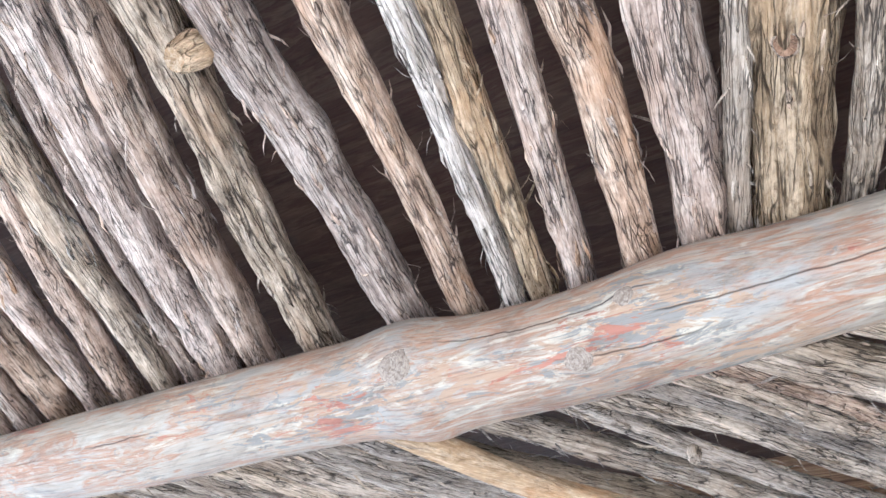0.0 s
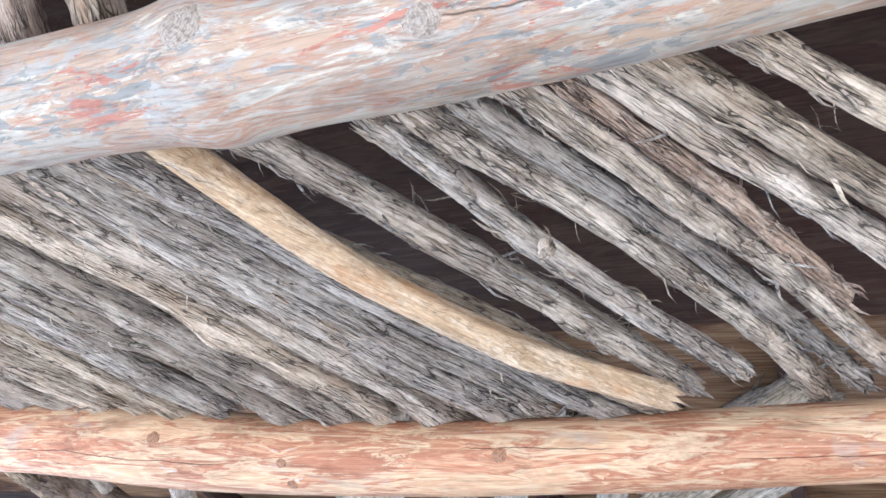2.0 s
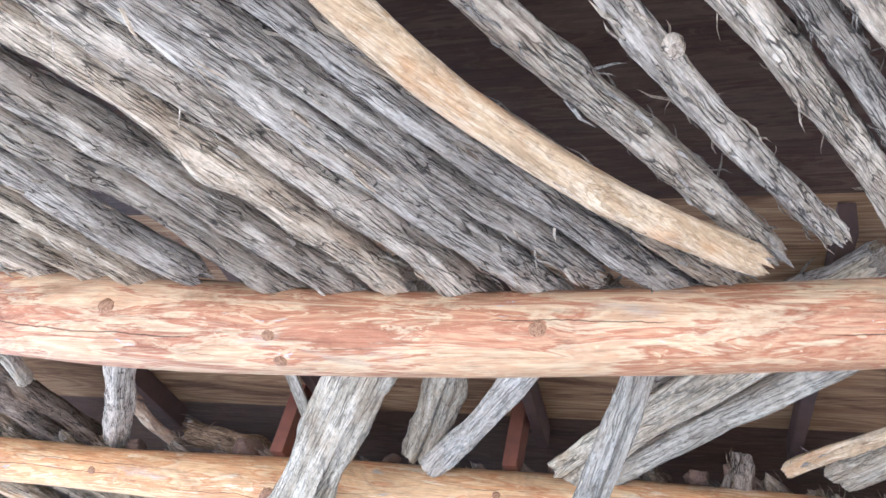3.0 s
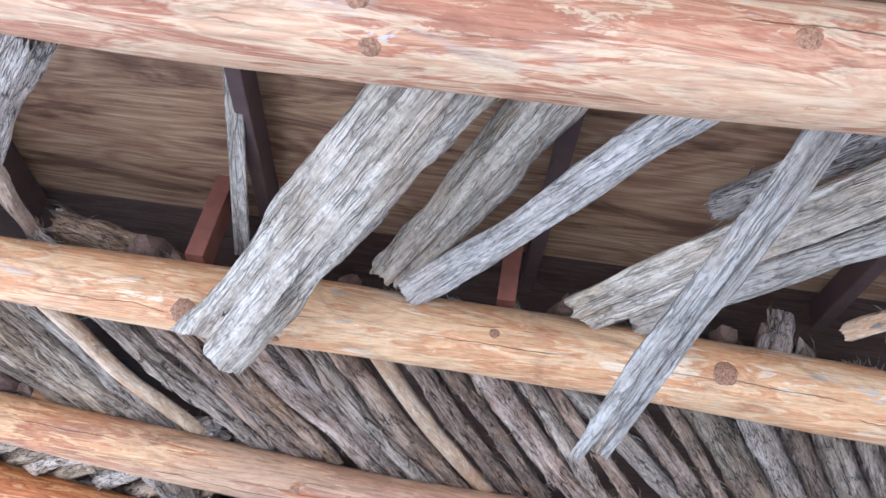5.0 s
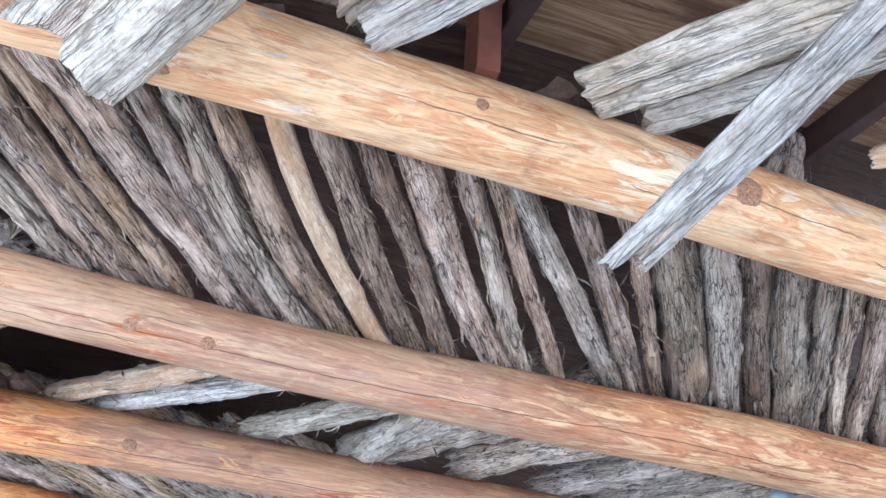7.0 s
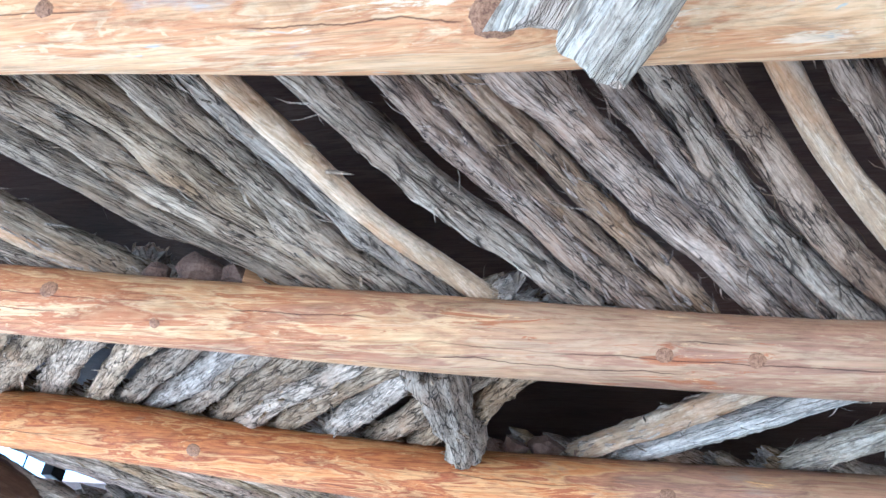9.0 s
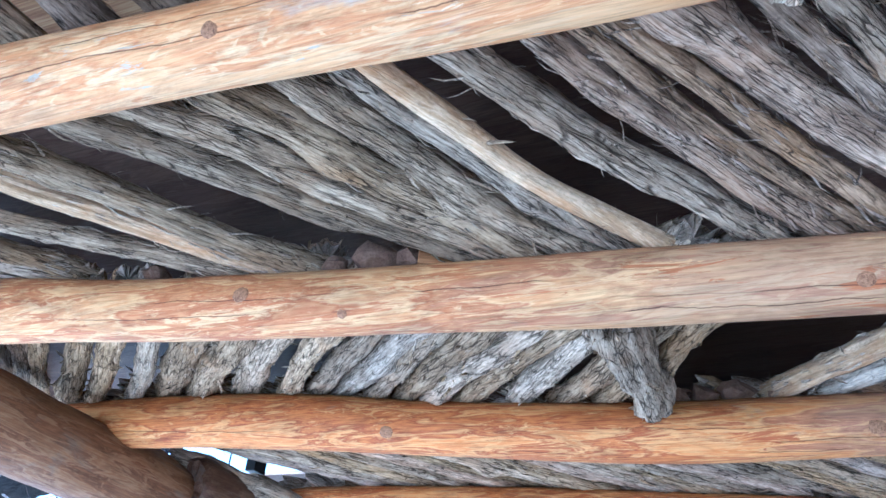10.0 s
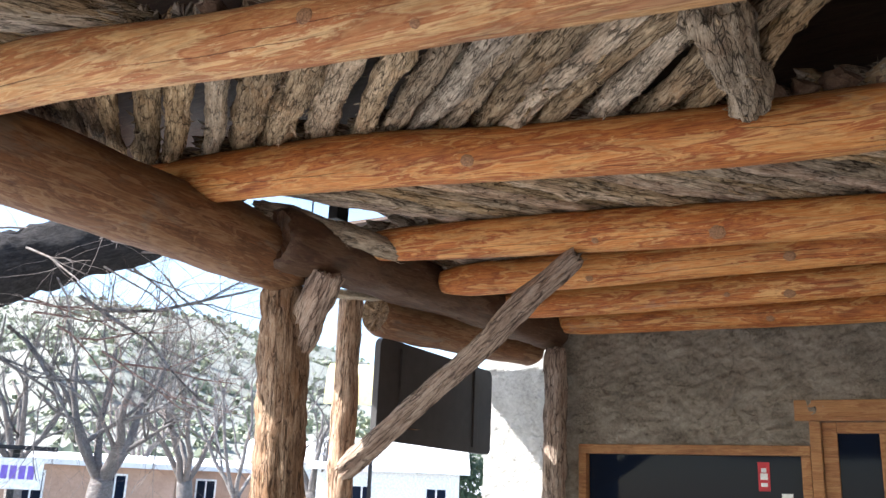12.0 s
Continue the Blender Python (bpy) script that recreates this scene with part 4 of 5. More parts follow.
deck = tagged(new("roof_deck"), "aged brown plywood roof deck above the sticks", "roof deck", kind="structure")
for i, y in enumerate((-1.2, -0.6, 0.0, 0.6, 1.2, 1.8, 2.35, 2.7, 3.05, 3.4, 3.6, 4.2, 4.8, 5.4, 6.28, 6.9, 7.2, 7.8)):
    ys = (-1.2, -0.6, 0.0, 0.6, 1.2, 1.8, 2.35, 2.7, 3.05, 3.4, 3.6, 4.2, 4.8, 5.4, 6.28, 6.9, 7.2, 7.8, 8.1)
    y2 = ys[i + 1]
    edge = -4.86 if 6.2 < y < 6.8 else (-5.80 if y > 7 else -5.62)
    bm = bmesh.new()
    quad = [bm.verts.new((x, yy, deck_z(yy) + dz)) for dz in (0, 0.018) for x, yy in ((edge, y), (RIGHT, y), (RIGHT, y2), (edge, y2))]
    for f in ((3, 2, 1, 0), (4, 5, 6, 7), (0, 1, 5, 4), (1, 2, 6, 5), (2, 3, 7, 6), (3, 0, 4, 7)):
        bm.faces.new([quad[q] for q in f])
    # outside the third bay the deck takes the tone darkened for shade
    part("deck_board", bm, PLYWOOD if 2.3 < y < 3.6 else SHADED_OLD_BOARD, deck)
for x in (-2.75, -1.97, -1.20, -0.35):
    ob = link("rafter", box_bm(-0.02, 0.02, 0, 1.30, -0.085, 0, 0.004), RAFTER, smooth=False)
    ob.matrix_world = pose(x, 2.38, deck_z(2.38) - 0.002, math.degrees(math.atan2(deck_z(3.6) - deck_z(2.38), 1.22)), 0, 3)
    tagged(ob, "dark brown rafter under the roof deck", "rafter", "rafters")
for x, lean in ((-2.16, 0.05), (-1.32, -0.02)):
    y, z = top_of("C", x)
    ob = link("roof_block", box_bm(-0.025, 0.025, -0.045, 0.045, 0, deck_z(y + 0.05) - z - 0.002, 0.003), LUMBER_RED, smooth=False)
    ob.matrix_world = pose(x, y - 0.02, z - 0.002, 0, 0, 20 * lean)
    tagged(ob, "red-brown lumber block between log and roof deck", "wood block", "roof blocks")

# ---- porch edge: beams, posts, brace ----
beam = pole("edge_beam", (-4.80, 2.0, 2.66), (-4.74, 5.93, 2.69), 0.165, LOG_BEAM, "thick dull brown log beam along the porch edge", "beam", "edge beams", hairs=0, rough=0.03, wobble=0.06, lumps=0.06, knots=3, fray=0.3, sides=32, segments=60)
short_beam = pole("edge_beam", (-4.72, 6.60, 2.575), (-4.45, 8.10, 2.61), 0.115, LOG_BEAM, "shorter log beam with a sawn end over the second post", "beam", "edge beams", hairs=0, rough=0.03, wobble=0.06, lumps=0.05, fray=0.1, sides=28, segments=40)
# the sawn ends get a dark tone that stands for the shade on them
for ob in short_beam.children:
    ob.data.materials[0] = BARK_DARK
pole("edge_beam", (-4.62, 5.62, 2.74), (-4.27, 8.05, 2.72), 0.135, LOG_DARK, "dark brown log laid on the edge beam", "beam", "edge beams", hairs=6, rough=0.06, wobble=0.1, fray=0.12, lumps=0.08)
POST = bark("reddish_juniper_bark", (0.05, 0.03, 0.022), (0.34, 0.228, 0.16), (0.50, 0.375, 0.28), (0.34, 0.18, 0.10), 1.6, 0.4, 1.0, (2.6, 48), 0.02)
pole("porch_post", (-4.63, 5.92, 0.0), (-4.76, 5.90, 2.56), 0.112, POST, "thick juniper post with stringy bark and a stub at its top", "post", "porch posts", sides=28, segments=70, hairs=20, rough=0.2, taper=0.02, wobble=0.05, lumps=0.05, fray=0.2)
pole("porch_post", (-4.78, 6.50, 0.0), (-4.78, 6.46, 2.66), 0.066, POST, "slim juniper post under the sawn beam end", "post", "porch posts", sides=20, segments=60, hairs=14, rough=0.2, wobble=0.08, lumps=0.07, fray=0.2)
pole("porch_post", (-4.22, 7.92, 0.0), (-4.22, 7.94, 2.58), 0.072, POST, "slim juniper post beside the house wall", "post", "porch posts", sides=20, segments=60, hairs=14, rough=0.2, wobble=0.08, lumps=0.07, fray=0.2)
pole("post_stub", (-4.745, 5.96, 2.26), (-4.51, 5.89, 2.62), 0.078, POST, "stub of a branch wedged beside the post", "branch stub", hairs=6, wobble=0.05, lumps=0.06, taper=-0.1, fray=0.3)
pole("brace", (-4.72, 6.42, 1.74), (-3.40, 6.16, 2.66), 0.052, POST, "grey-brown diagonal brace from slim post to roof log", "brace", hairs=10, fray=0.5)
pole("loose_stick", (-4.72, 5.60, 2.86), (-4.28, 6.12, 2.76), 0.05, "g", "short grey stick lying over the beam end", "stick", hairs=10)

plank = link("bearing_plank", box_bm(0, 0.95, -0.07, 0.07, -0.016, 0.016, 0.006), BARK_SILVER, smooth=False)
plank.matrix_world = aim((-4.66, 6.00, 2.56), (-4.68, 6.85, 2.705))
tagged(plank, "pale weathered plank wedged on the posts under the dark log", "plank")

# dark hanging board
board = new("hanging_sign")
board.matrix_world = pose(-4.76, 7.40, 2.20, 0, 0, 90)
tagged(board, "dark rounded sign board hanging under the edge beam, seen from behind", "sign")
bm = box_bm(-0.69, 0.69, -0.018, 0.018, -0.275, 0.275)
bmesh.ops.bevel(bm, geom=[e for e in bm.edges if abs(e.verts[0].co.y - e.verts[1].co.y) > 0.01], offset=0.05, segments=5, affect="EDGES", profile=0.5)
part("board", bm, SIGN_DARK, board)
for x in (-0.45, 0.45):
    part("batten", box_bm(x - 0.03, x + 0.03, -0.03, -0.018, -0.24, 0.24, 0.003), SIGN_DARK, board)
    part("hanger", box_bm(x - 0.004, x + 0.004, -0.004, 0.004, 0.27, 0.40), IRON, board)

# ---- house wall with window and door ----
WALL_Y = 8.08
wall = tagged(new("wall_north"), "rough grey-brown stucco house wall", "wall", kind="structure")


def lump(x, z):
    """Height of thrown and trowelled stucco: pits along a slant, in three sizes."""
    u, v = x * 0.8 + z * 0.45, z * 0.8 - x * 0.25
    return (0.022 * noise.noise(Vector((x, 0, z)) * 6) + 0.040 * abs(noise.noise(Vector((u * 13, 3, v * 19)))) + 0.028 * abs(noise.noise(Vector((u * 30, 7, v * 44))))
            + 0.010 * noise.noise(Vector((x, 9, z)) * 75))


def stucco_panel(x0, x1, z0, z1, depth=0.3, WALL_Y=WALL_Y, mat=STUCCO, relief=1.0):
    """A piece of wall whose near face is lumpy."""
    bm = box_bm(x0, x1, WALL_Y + 0.02, WALL_Y + depth, z0, z1)
    nx, nz = max(2, int((x1 - x0) / 0.014)), max(2, int((z1 - z0) / 0.014))
    grid = [[bm.verts.new((x0 + (x1 - x0) * i / nx,
                           WALL_Y - relief * lump(x0 + (x1 - x0) * i / nx, z0 + (z1 - z0) * j / nz),
                           z0 + (z1 - z0) * j / nz)) for j in range(nz + 1)] for i in range(nx + 1)]
    for i in range(nx):
        for j in range(nz):
            bm.faces.new((grid[i][j], grid[i + 1][j], grid[i + 1][j + 1], grid[i][j + 1]))
    return part("wall_section", bm, mat, wall, smooth=True)


WIN = (-4.11, -2.76, 0.75, 2.00)
DOOR = (-2.83 + 0.09, -1.62, 0.0, 2.14)
stucco_panel(-4.30, WIN[0], 0.0, 3.2)
stucco_panel(WIN[0], WIN[1], WIN[3], 3.2)
stucco_panel(WIN[0], WIN[1], 0.0, WIN[2])
stucco_panel(DOOR[0] + 0.02, DOOR[1], DOOR[3], 3.2)
stucco_panel(WIN[1], DOOR[0] + 0.02, 2.14, 3.2)
stucco_panel(DOOR[1], RIGHT + 0.3, 0.0, 3.2)
part("wall_section", box_bm(RIGHT + 0.3, 4.6, WALL_Y, WALL_Y + 0.3, 0, 3.2), STUCCO, wall)
# outer wall panel, its colour lightened to carry the sunlight on it
stucco_panel(-5.05, -4.22, 0.0, 3.0, 0.3, 8.62, PALE_SUN_STUCCO, 0.5)

GLASS, gn, gl, gb = material("window_glass")
gb.inputs["Base Color"].default_value = (0.007, 0.011, 0.022, 1)
gb.inputs["Roughness"].default_value = 0.05
gb.inputs["Specular IOR Level"].default_value = 0.07
window = tagged(new("window_1"), "dark window in a honey-coloured wooden frame", "window", kind="structure")
x0, x1, z0, z1 = WIN
y = WALL_Y
part("pane", box_bm(x0 + 0.04, x1 - 0.04, y + 0.03, y + 0.036, z0 + 0.04, z1 - 0.04), GLASS, window, "dark reflecting pane")
for name, b in (("frame_top", (x0, x1, y - 0.03, y + 0.06, z1 - 0.055, z1)), ("frame_sill", (x0, x1, y - 0.05, y + 0.06, z0, z0 + 0.055)),
                ("frame_side", (x0, x0 + 0.05, y - 0.028, y + 0.06, z0 + 0.055, z1 - 0.055)), ("frame_side", (x1 - 0.05, x1, y - 0.028, y + 0.06, z0 + 0.055, z1 - 0.055))):
    part(name, box_bm(*b, 0.004), TRIM, window)
tag = tagged(new("window_sticker"), "small red sticker with a pale shape on the pane", "sticker")
tag.location = (-3.02, y + 0.026, 1.83)
part("sheet", box_bm(-0.032, 0.032, -0.001, 0.001, -0.08, 0.08), RED_STICKER, tag)
for w, h, dz in ((0.014, 0.012, 0.035), (0.02, 0.018, 0.0), (0.018, 0.01, -0.045)):
    part("pale_shape", box_bm(-w, w, -0.003, -0.0015, dz - h, dz + h), WHITE, tag)
tag = tagged(new("window_sticker"), "small white notice on the window pane", "sticker")
tag.location = (-2.90, y + 0.026, 1.70)
part("sheet", box_bm(-0.03, 0.03, -0.001, 0.001, -0.04, 0.04), WHITE, tag)

door = tagged(new("door_1"), "honey-coloured wooden door with a narrow glass pane", "door", kind="structure")
x0, x1, z0, z1 = DOOR
for name, b in (("casing_head", (-2.83, x1 + 0.09, y - 0.035, y + 0.05, 2.135, 2.25)), ("casing_side", (-2.758, -2.70, y - 0.028, y + 0.05, 0, 2.133)),
                ("casing_side", (x1, x1 + 0.09, y - 0.028, y + 0.05, 0, 2.133)), ("stile", (-2.698, -2.62, y + 0.0, y + 0.045, 0, 2.13)), ("stile", (x1 - 0.15, x1, y, y + 0.045, 0, 2.13)),
                ("rail", (-2.62, x1 - 0.15, y, y + 0.045, 2.07, 2.13)), ("rail", (-2.62, x1 - 0.15, y, y + 0.045, 0, 0.3)), ("mullion", (-2.41, -2.29, y - 0.006, y + 0.045, 0.3, 2.07))):
    part(name, box_bm(*b, 0.005), TRIM, door)
part("pane", box_bm(-2.62, x1 - 0.15, y + 0.02, y + 0.026, 0.3, 2.07), GLASS, door, "dark reflecting pane")

# unseen wall to the east, added to close the place and bounce sunlight in
bm = box_bm(4.6, 4.9, -2.5, WALL_Y + 0.3, 0, 3.4)
tagged(link("wall_east", bm, STUCCO, smooth=False), "added unseen stucco wall that bounces sunlight into the porch", "wall", kind="structure")

# ---- ground ----
bm = bmesh.new()
bmesh.ops.create_grid(bm, x_segments=60, y_segments=60, size=1.0)
for v in bm.verts:
    v.co.x = math.copysign(abs(v.co.x) ** 3, v.co.x) * 900
    v.co.y = math.copysign(abs(v.co.y) ** 3, v.co.y) * 900
tagged(link("ground", bm, GROUND), "pale dusty gravel ground", "ground", kind="structure")

# ---- beyond the porch ----
# unseen board added at the eave; its lower edge sets the posts' shadow line
bm = box_bm(-5.66, -5.625, -1.2, 6.28, 3.10, 3.26, 0.004)
# two added boards keep outside light off log ends and sticks
tagged(link("fascia_board", box_bm(-5.46, -5.43, -1.2, 4.85, 2.84, deck_z(-1.2) - 0.004, 0.004), SHADED_OLD_BOARD, smooth=False), "added dark board that shuts out light under the roof edge", "fascia board", kind="structure")
eb = bmesh.new()
side = [[eb.verts.new((x, yy, z)) for yy, z in ((2.36, 2.80), (5.42, 2.80), (5.42, deck_z(5.42) - 0.004), (3.6, deck_z(3.6) - 0.004), (2.36, deck_z(2.36) - 0.004))] for x in (-5.46, -5.43)]
eb.faces.new(side[0])
eb.faces.new(side[1][::-1])
for k in range(5):
    eb.faces.new((side[0][k], side[1][k], side[1][(k + 1) % 5], side[0][(k + 1) % 5]))
tagged(link("fascia_board", eb, SHADED_OLD_BOARD, smooth=False), "added dark boarding that shuts out light above the edge beam", "fascia board", kind="structure")
tagged(link("fascia_board", bm, LOG_BEAM, smooth=False), "added dull brown board along the unseen roof edge", "fascia board", kind="structure")

FOREST = rough_surface("dry_hillside", (0.19, 0.195, 0.155), (0.235, 0.235, 0.195), (0.29, 0.285, 0.245), 0.06, 0.4)
SCRUB = plain("juniper_scrub", (0.28, 0.30, 0.205), 0.9)
LEAF = plain("evergreen_leaf", (0.07, 0.10, 0.05), 0.8)
TWIG = bark("bare_tree_bark", (0.065, 0.055, 0.05), (0.19, 0.168, 0.158), (0.29, 0.265, 0.25), (0.25, 0.18, 0.16))
PALE_TWIG = bark("pale_twig_bark", (0.16, 0.13, 0.11), (0.34, 0.28, 0.25), (0.46, 0.40, 0.36), (0.36, 0.25, 0.22))
ADOBE = rough_surface("pink_adobe", (0.36, 0.22, 0.16), (0.43, 0.28, 0.20), (0.50, 0.33, 0.25), 1.2, 0.01)
ROOFING = rough_surface("white_roofing", (0.62, 0.62, 0.62), (0.72, 0.72, 0.72), (0.80, 0.80, 0.79), 0.8, 0.005)

# hillside: a slope that rises to an uneven ridge
bm = bmesh.new()
cols, rows_n = 90, 40
mesh = []
for i in range(cols + 1):
    ang = radians(-10 + 110 * i / cols)
    line = []
    for j in range(rows_n + 1):
        d = 70 + 230 * (j / rows_n)
        p = Vector((-2 - d * math.sin(ang), 3 + d * math.cos(ang), 0))
        h = 62 * (j / rows_n) ** 0.9 * (0.80 + 0.30 * noise.noise(Vector((ang * 3.0, 1.0, 0)))) + 5 * noise.noise(p * 0.03) * min(1, j / 8)
        line.append(bm.verts.new((p.x, p.y, h - 0.3)))
    mesh.append(line)
for i in range(cols):
    for j in range(rows_n):
        bm.faces.new((mesh[i][j], mesh[i + 1][j], mesh[i + 1][j + 1], mesh[i][j + 1]))
spots = [(random.Random(i * 7 + 1)) for i in range(8500)]
places = []
for rg in spots:
    i, j = rg.randrange(cols), rg.randrange(2, rows_n)
    u = rg.random()
    places.append((mesh[i][j].co.lerp(mesh[i + 1][j].co, u).copy(), rg.uniform(0.3, 1.15), rg))
tagged(link("hillside", bm, FOREST), "dry brown hillside with a ridge", "hill", kind="structure")
bm = bmesh.new()
for c, size, rg in places:
    for q in range(3):
        o = c + Vector((rg.uniform(-0.6, 0.6), rg.uniform(-0.6, 0.6), rg.uniform(0.2, 0.9))) * size
        pts = [o + Vector((rg.gauss(0, 1), rg.gauss(0, 1), rg.gauss(0, 0.8))).normalized() * size * rg.uniform(0.5, 0.9) for _ in range(7)]
        vs = [bm.verts.new(p) for p in pts]
        for f in ((0, 1, 2), (2, 3, 4), (4, 5, 6), (6, 0, 3), (1, 4, 5), (2, 5, 0), (3, 6, 1)):
            bm.faces.new([vs[k] for k in f])
tagged(link("scrub", bm, SCRUB, smooth=False), "dark green juniper scrub scattered on the hillside", "scrub", kind="stuff")


def tube(bm, pts, radii, sides=5):
    prev = None
    for k, (p, r) in enumerate(zip(pts, radii)):
        d = (pts[min(k + 1, len(pts) - 1)] - pts[max(k - 1, 0)]).normalized()
        s = d.orthogonal().normalized()
        t = d.cross(s)
        ring = [bm.verts.new(p + (s * math.cos(2 * math.pi * j / sides) + t * math.sin(2 * math.pi * j / sides)) * r) for j in range(sides)]
        if prev:
            for j in range(sides):
                bm.faces.new((prev[j], prev[(j + 1) % sides], ring[(j + 1) % sides], ring[j]))
        prev = ring
    bm.faces.new(prev)


def grow(bm, start, way, length, radius, depth, rng, lift=0.12, spread=0.75, kids=3):
    n = 6
    pts, radii, p, d = [start], [radius], start.copy(), way.normalized()
    for k in range(n):
        d = (d + Vector((rng.gauss(0, 0.16), rng.gauss(0, 0.16), rng.gauss(0, 0.12) + lift * 0.3))).normalized()
        p = p + d * length / n
        pts.append(p.copy())
        radii.append(radius * (1 - 0.55 * (k + 1) / n))
    tube(bm, pts, radii, 8 if depth > 3 else (5 if depth > 1 else 3))
    if depth == 0:
        return
    for k in range(kids + (1 if depth < 3 else 0)):
        i = rng.randint(2, n)
        side = Vector((rng.gauss(0, 1), rng.gauss(0, 1), rng.gauss(0, 0.5) + lift)).normalized()
        grow(bm, pts[i], (d * (1 - spread * 0.6) + side * spread), length * rng.uniform(0.55, 0.8), radii[i] * rng.uniform(0.5, 0.72), depth - 1, rng, lift, spread, kids)


def bare_tree(x, y, height, radius, seed, label):
    rng = random.Random(seed)
    tree = new("bare_tree")
    tree.location = (x, y, 0)
    bm = bmesh.new()
    fork = Vector((rng.uniform(-0.2, 0.2), rng.uniform(-0.2, 0.2), height * 0.23))
    tube(bm, [Vector((0, 0, -0.1)), Vector((0.03, 0, fork.z * 0.4)), fork * 0.8 + Vector((0, 0, fork.z * 0.1)), fork], [radius * 1.25, radius, radius * 0.95, radius * 0.9], 12)
    part("trunk", bm, TWIG, tree, smooth=True)
    bm = bmesh.new()
    for k in range(5):
        a = k * 1.26 + rng.uniform(-0.3, 0.3)
        grow(bm, fork - Vector((0, 0, 0.15)), Vector((math.cos(a) * 0.6, math.sin(a) * 0.6, 1.0)), height * rng.uniform(0.28, 0.42), radius * rng.uniform(0.32, 0.5), 4, rng, 0.25, 0.6, 3)
    part("branch", bm, TWIG, tree, smooth=True)
    return tagged(tree, label, "tree", "bare trees")


for i, (x, y, h, r) in enumerate(((-17.3, 15.6, 7.6, 0.26), (-20.3, 21.2, 8.0, 0.22), (-13.3, 15.4, 7.0, 0.09), (-21.5, 16.8, 8.5, 0.2), (-30.0, 28.0, 8.0, 0.3), (-22.0, 29.0, 7.5, 0.25), (-28.0, 20.0, 8.0, 0.26))):
    bare_tree(x, y, h, r, 40 + i, "bare grey pollarded tree with many thin branches" if i < 2 else "slim bare winter tree with fine grey twigs")

# the great limb close to the porch, with its twigs
limb = new("leaning_tree")
limb.location = (-9.9, 6.4, 0)
tagged(limb, "large leaning tree limb, darkened as if backlit, with pale twigs", "tree")
bm, ends, fibres = wood_bm(3.4, 0.29, 77, sides=28, segments=60, hairs=0, rough=0.12, wobble=0.15, lumps=0.1, taper=0.25)
# limb colour taken almost to black: its backlit shade is in the bark tone
ob = part("limb", bm, bark("backlit_dark_bark", (0.008, 0.007, 0.007), (0.022, 0.018, 0.017), (0.04, 0.034, 0.032), (0.03, 0.024, 0.02)), limb, "rough limb coloured dark for being backlit", True)
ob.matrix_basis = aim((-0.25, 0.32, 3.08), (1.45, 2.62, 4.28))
rng = random.Random(5)
bm = bmesh.new()
for k in range(9):
    p = Vector((0.20 + 0.10 * k, 1.0 + 0.14 * k, 3.85 + 0.0 * k))
    grow(bm, p, Vector((0.4 + rng.uniform(-0.5, 0.5), 0.5 + rng.uniform(-0.5, 0.4), rng.uniform(-0.5, 0.1))), rng.uniform(0.9, 1.7), 0.014, 2, rng, -0.05, 0.7, 3)
part("twig", bm, PALE_TWIG, limb, "pale drooping twigs", True)
bm = bmesh.new()
for k, (p, d, ln) in enumerate((((0.73, 1.80, 3.35), (1.1, 1.1, -0.65), 1.6), ((0.87, 1.98, 3.25), (1.05, 1.05, 0.0), 1.5), ((0.39, 1.34, 3.0), (0.5, 0.9, -0.6), 1.3), ((0.2, 1.0, 3.0), (0.3, 0.6, -0.5), 1.2))):
    grow(bm, Vector(p), Vector(d), ln, 0.024, 3, rng, 0.05, 0.5, 3)
part("branch", bm, TWIG, limb, smooth=True)
RED_TWIG = bark("reddish_twig_bark", (0.08, 0.05, 0.045), (0.19, 0.125, 0.11), (0.28, 0.20, 0.175), (0.25, 0.14, 0.12), 0.5)
bm = bmesh.new()
for k in range(7):
    grow(bm, Vector((0.25 + 0.13 * k, 1.15 + 0.17 * k, 3.35 - 0.10 * k)), Vector((0.7 + rng.uniform(-0.3, 0.3), 0.9, rng.uniform(-0.5, 0.25))), rng.uniform(0.8, 1.3), 0.012, 3, rng, 0.02, 0.6, 3)
part("twig", bm, RED_TWIG, limb, "thin reddish-brown twigs", True)

# evergreen by the houses
tree = new("evergreen_tree")
tree.location = (-19.0, 33.9, 0)
tagged(tree, "small grey-green evergreen tree beside the houses", "tree")
bm = bmesh.new()
rng = random.Random(9)
tube(bm, [Vector((0, 0, 0)), Vector((0.05, 0, 1.2)), Vector((0.1, 0.05, 2.6))], [0.16, 0.13, 0.08], 8)
part("trunk", bm, TWIG, tree, smooth=True)
bm = bmesh.new()
for k in range(2600):
    c = Vector((rng.gauss(0, 1), rng.gauss(0, 1), rng.gauss(0, 1))).normalized() * (rng.random() ** 0.4)
    c = Vector((c.x * 1.5, c.y * 1.5, 2.6 + c.z * 1.15)) * (1 + 0.15 * noise.noise(c * 3))
    u = Vector((rng.gauss(0, 1), rng.gauss(0, 1), rng.gauss(0, 1))).normalized() * 0.11
    w = u.orthogonal().normalized() * 0.05
    bm.faces.new([bm.verts.new(q) for q in (c - u, c + w, c + u, c - w)])
part("crown", bm, LEAF, tree)


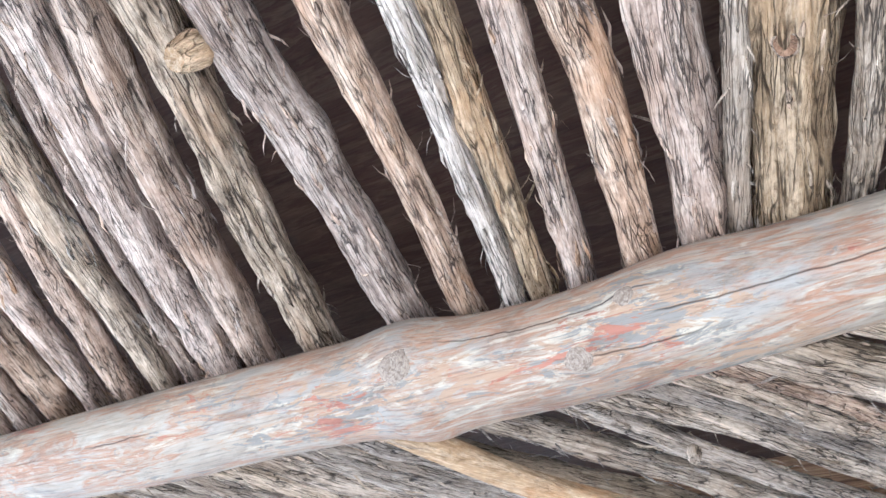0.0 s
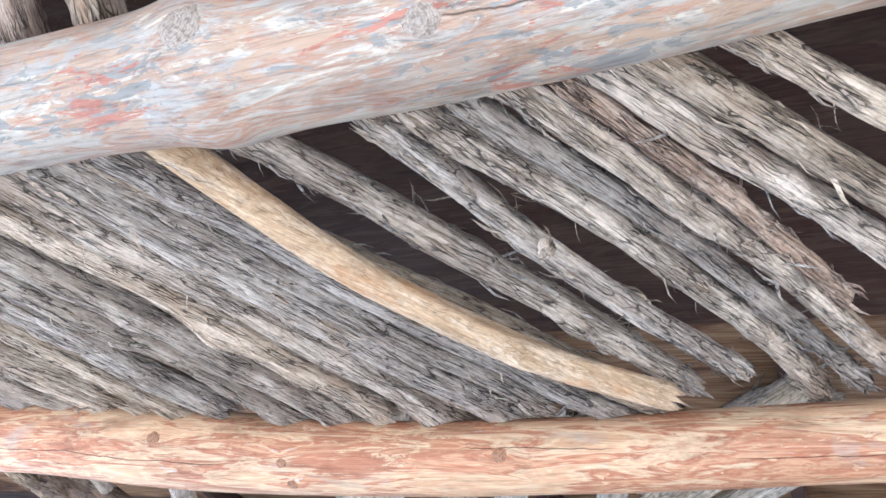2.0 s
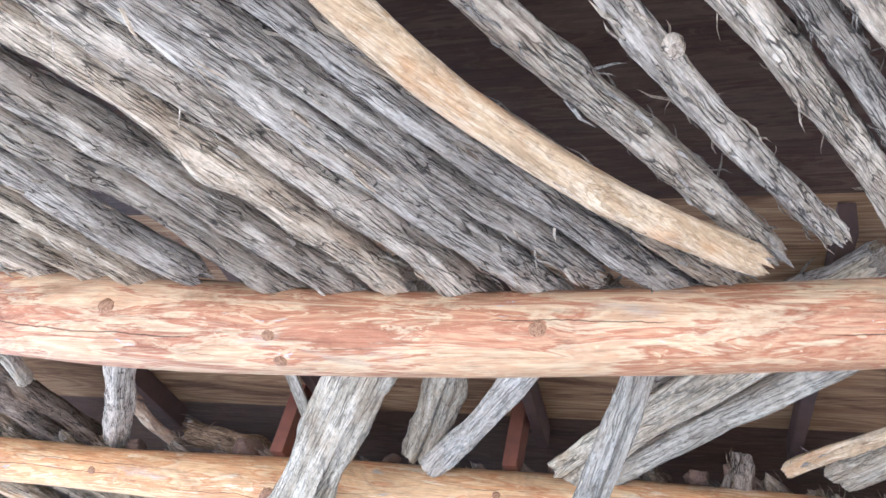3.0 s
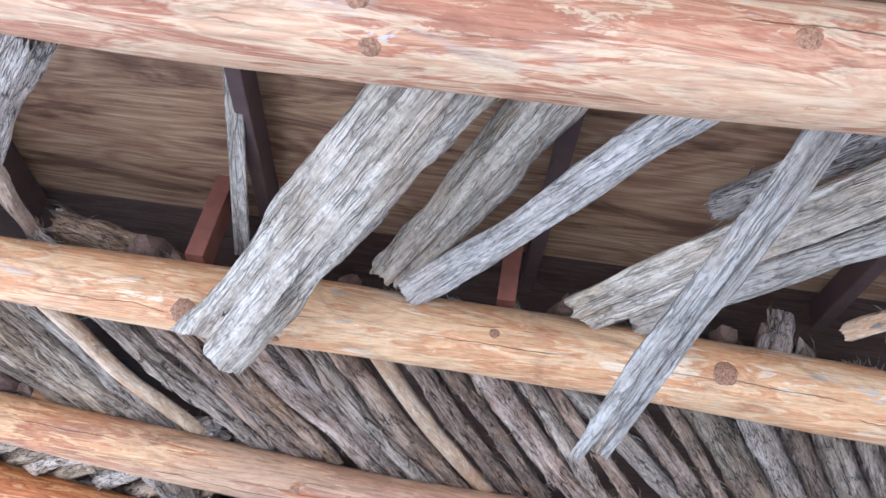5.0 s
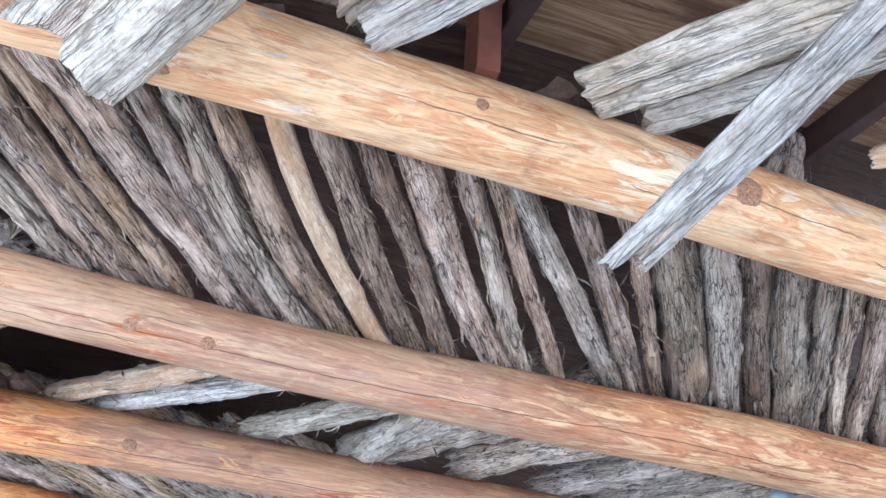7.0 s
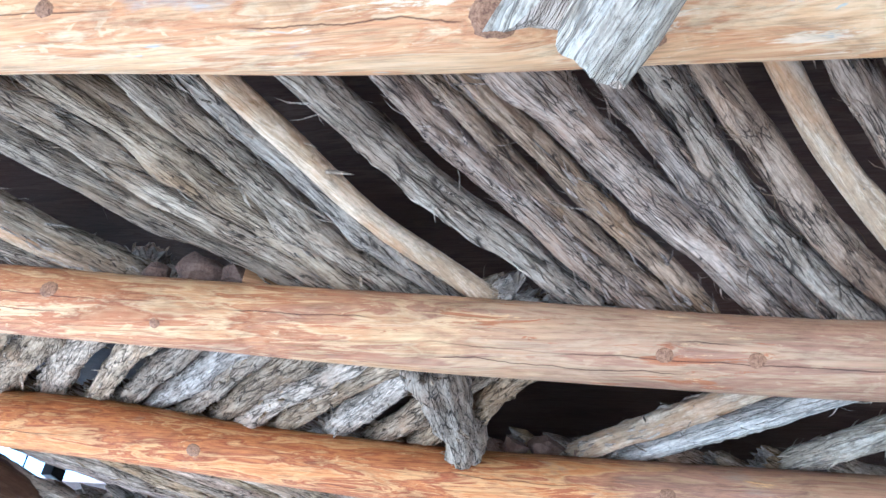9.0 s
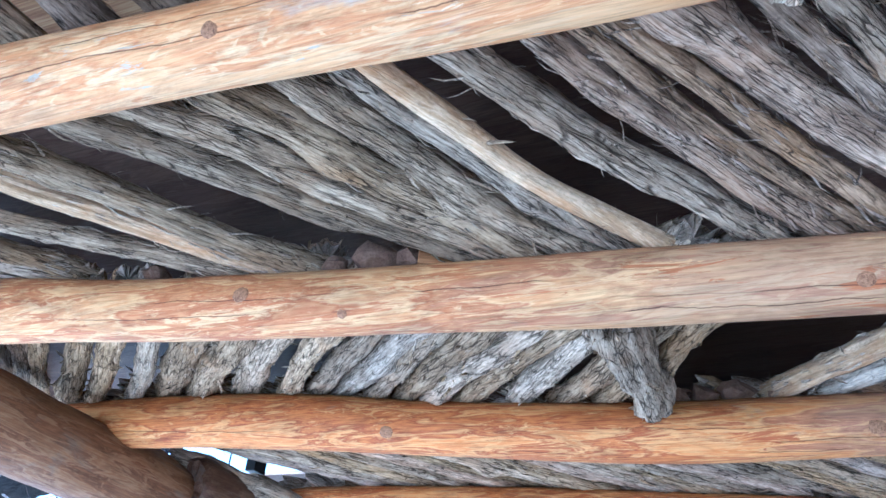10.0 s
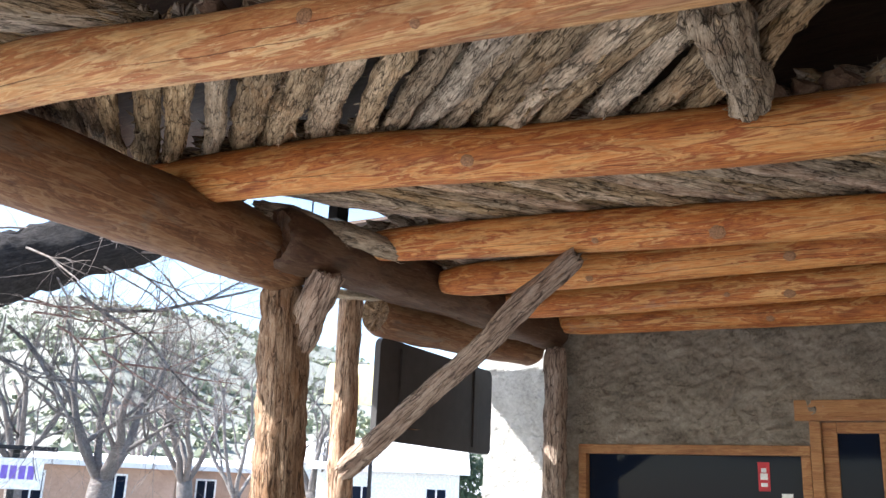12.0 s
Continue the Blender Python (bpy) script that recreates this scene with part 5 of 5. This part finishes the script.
def low_house(x, y, turn, w, d, h, wall_mat, label, pitched=0.0):
    house = new("house")
    house.matrix_world = pose(x, y, 0, 0, 0, turn)
    tagged(house, label, "house", "houses across the road")
    part("wall", box_bm(-w / 2, w / 2, 0, d, 0, h), wall_mat, house)
    bm = bmesh.new()
    e = 0.35
    pts = [(-w / 2 - e, -e, h), (w / 2 + e, -e, h), (w / 2 + e, d + e, h), (-w / 2 - e, d + e, h), (-w / 2 - e, d / 2, h + pitched), (w / 2 + e, d / 2, h + pitched)]
    low = [bm.verts.new(p) for p in pts]
    high = [bm.verts.new((p[0], p[1], p[2] + 0.18)) for p in pts]
    for f in ((0, 1, 5, 4), (4, 5, 2, 3)):
        bm.faces.new([high[k] for k in f])
        bm.faces.new([low[k] for k in f][::-1])
    for a, b in ((0, 1), (1, 5), (5, 2), (2, 3), (3, 4), (4, 0)):
        bm.faces.new((low[a], low[b], high[b], high[a]))
    part("roof", bm, ROOFING, house, "pale sunlit roof")
    k = -w / 2 + 1.2
    while k < w / 2 - 0.8:
        win = part("window", box_bm(k, k + 0.8, -0.05, 0.02, 0.95, 2.05, 0.01), WHITE, house)
        part("pane", box_bm(k + 0.07, k + 0.37, -0.06, -0.052, 1.02, 1.98), GLASS, win)
        part("pane", box_bm(k + 0.43, k + 0.73, -0.06, -0.052, 1.02, 1.98), GLASS, win)
        k += 2.6
    return house


low_house(-30.0, 20.6, 55, 14, 7, 2.25, ADOBE, "low pink-brown house with a white roof", 0.35)
low_house(-28.5, 29.5, 45, 7, 6, 2.35, ADOBE, "low pink-brown house with a pale roof behind bare trees", 0.4)
low_house(-25.0, 35.0, 35, 8, 6, 2.9, WHITE, "white-walled house with a shallow pale roof", 0.9)
low_house(-19.5, 30.0, 30, 5, 5, 2.5, WHITE, "small white house with a pale gable roof", 1.1)
low_house(-17.8, 38.5, 20, 6, 5, 1.9, ADOBE, "low pink house behind the evergreen", 0.8)

sign = new("street_sign")
sign.matrix_world = pose(-17.2, 13.6, 0, 0, 0, 52)
tagged(sign, "white sign with violet lettering bars on a dark post", "sign")
part("post", box_bm(-0.06, 0.06, -0.05, 0.05, 0, 2.2, 0.01), IRON, sign)
part("board", box_bm(-0.5, 0.5, -0.09, -0.055, 1.5, 2.05, 0.01), WHITE, sign)
part("cap", box_bm(-0.7, 0.7, -0.2, 0.15, 2.2, 2.28, 0.01), IRON, sign)
VIOLET = plain("violet_paint", (0.16, 0.10, 0.45), 0.5)
for k in range(5):
    part("letter_bar", box_bm(-0.36 + 0.15 * k, -0.25 + 0.15 * k, -0.10, -0.092, 1.68, 1.92), VIOLET, sign)

# pale yellow awning past the corner
awn = new("awning")
awn.matrix_world = pose(-7.62, 11.0, 0, 0, 0, 30)
tagged(awn, "pale yellow sunlit awning beyond the corner", "awning")
bm = bmesh.new()
rowsv = [[bm.verts.new((x, -0.5 * math.sin(k * 0.26), 3.05 - 0.5 * (1 - math.cos(k * 0.26)))) for x in (-0.5, 0.5)] for k in range(7)]
for a, b in zip(rowsv, rowsv[1:]):
    bm.faces.new((a[0], a[1], b[1], b[0]))
part("canvas", bm, plain("yellow_canvas", (0.72, 0.62, 0.30), 0.8), awn, smooth=True)
part("pole", box_bm(-0.02, 0.02, -0.02, 0.02, 0, 3.05), IRON, awn)

# small dark box and wire that hang in the gap at the roof edge
box = new("junction_box")
box.location = (-4.75, 6.25, 3.05)
tagged(box, "small black electrical box hanging at the roof edge", "electrical box")
part("case", box_bm(-0.03, 0.03, -0.05, 0.05, -0.05, 0.05, 0.006), IRON, box)
part("wire", box_bm(-0.003, 0.003, -0.22, -0.214, -0.08, 0.16), IRON, box)
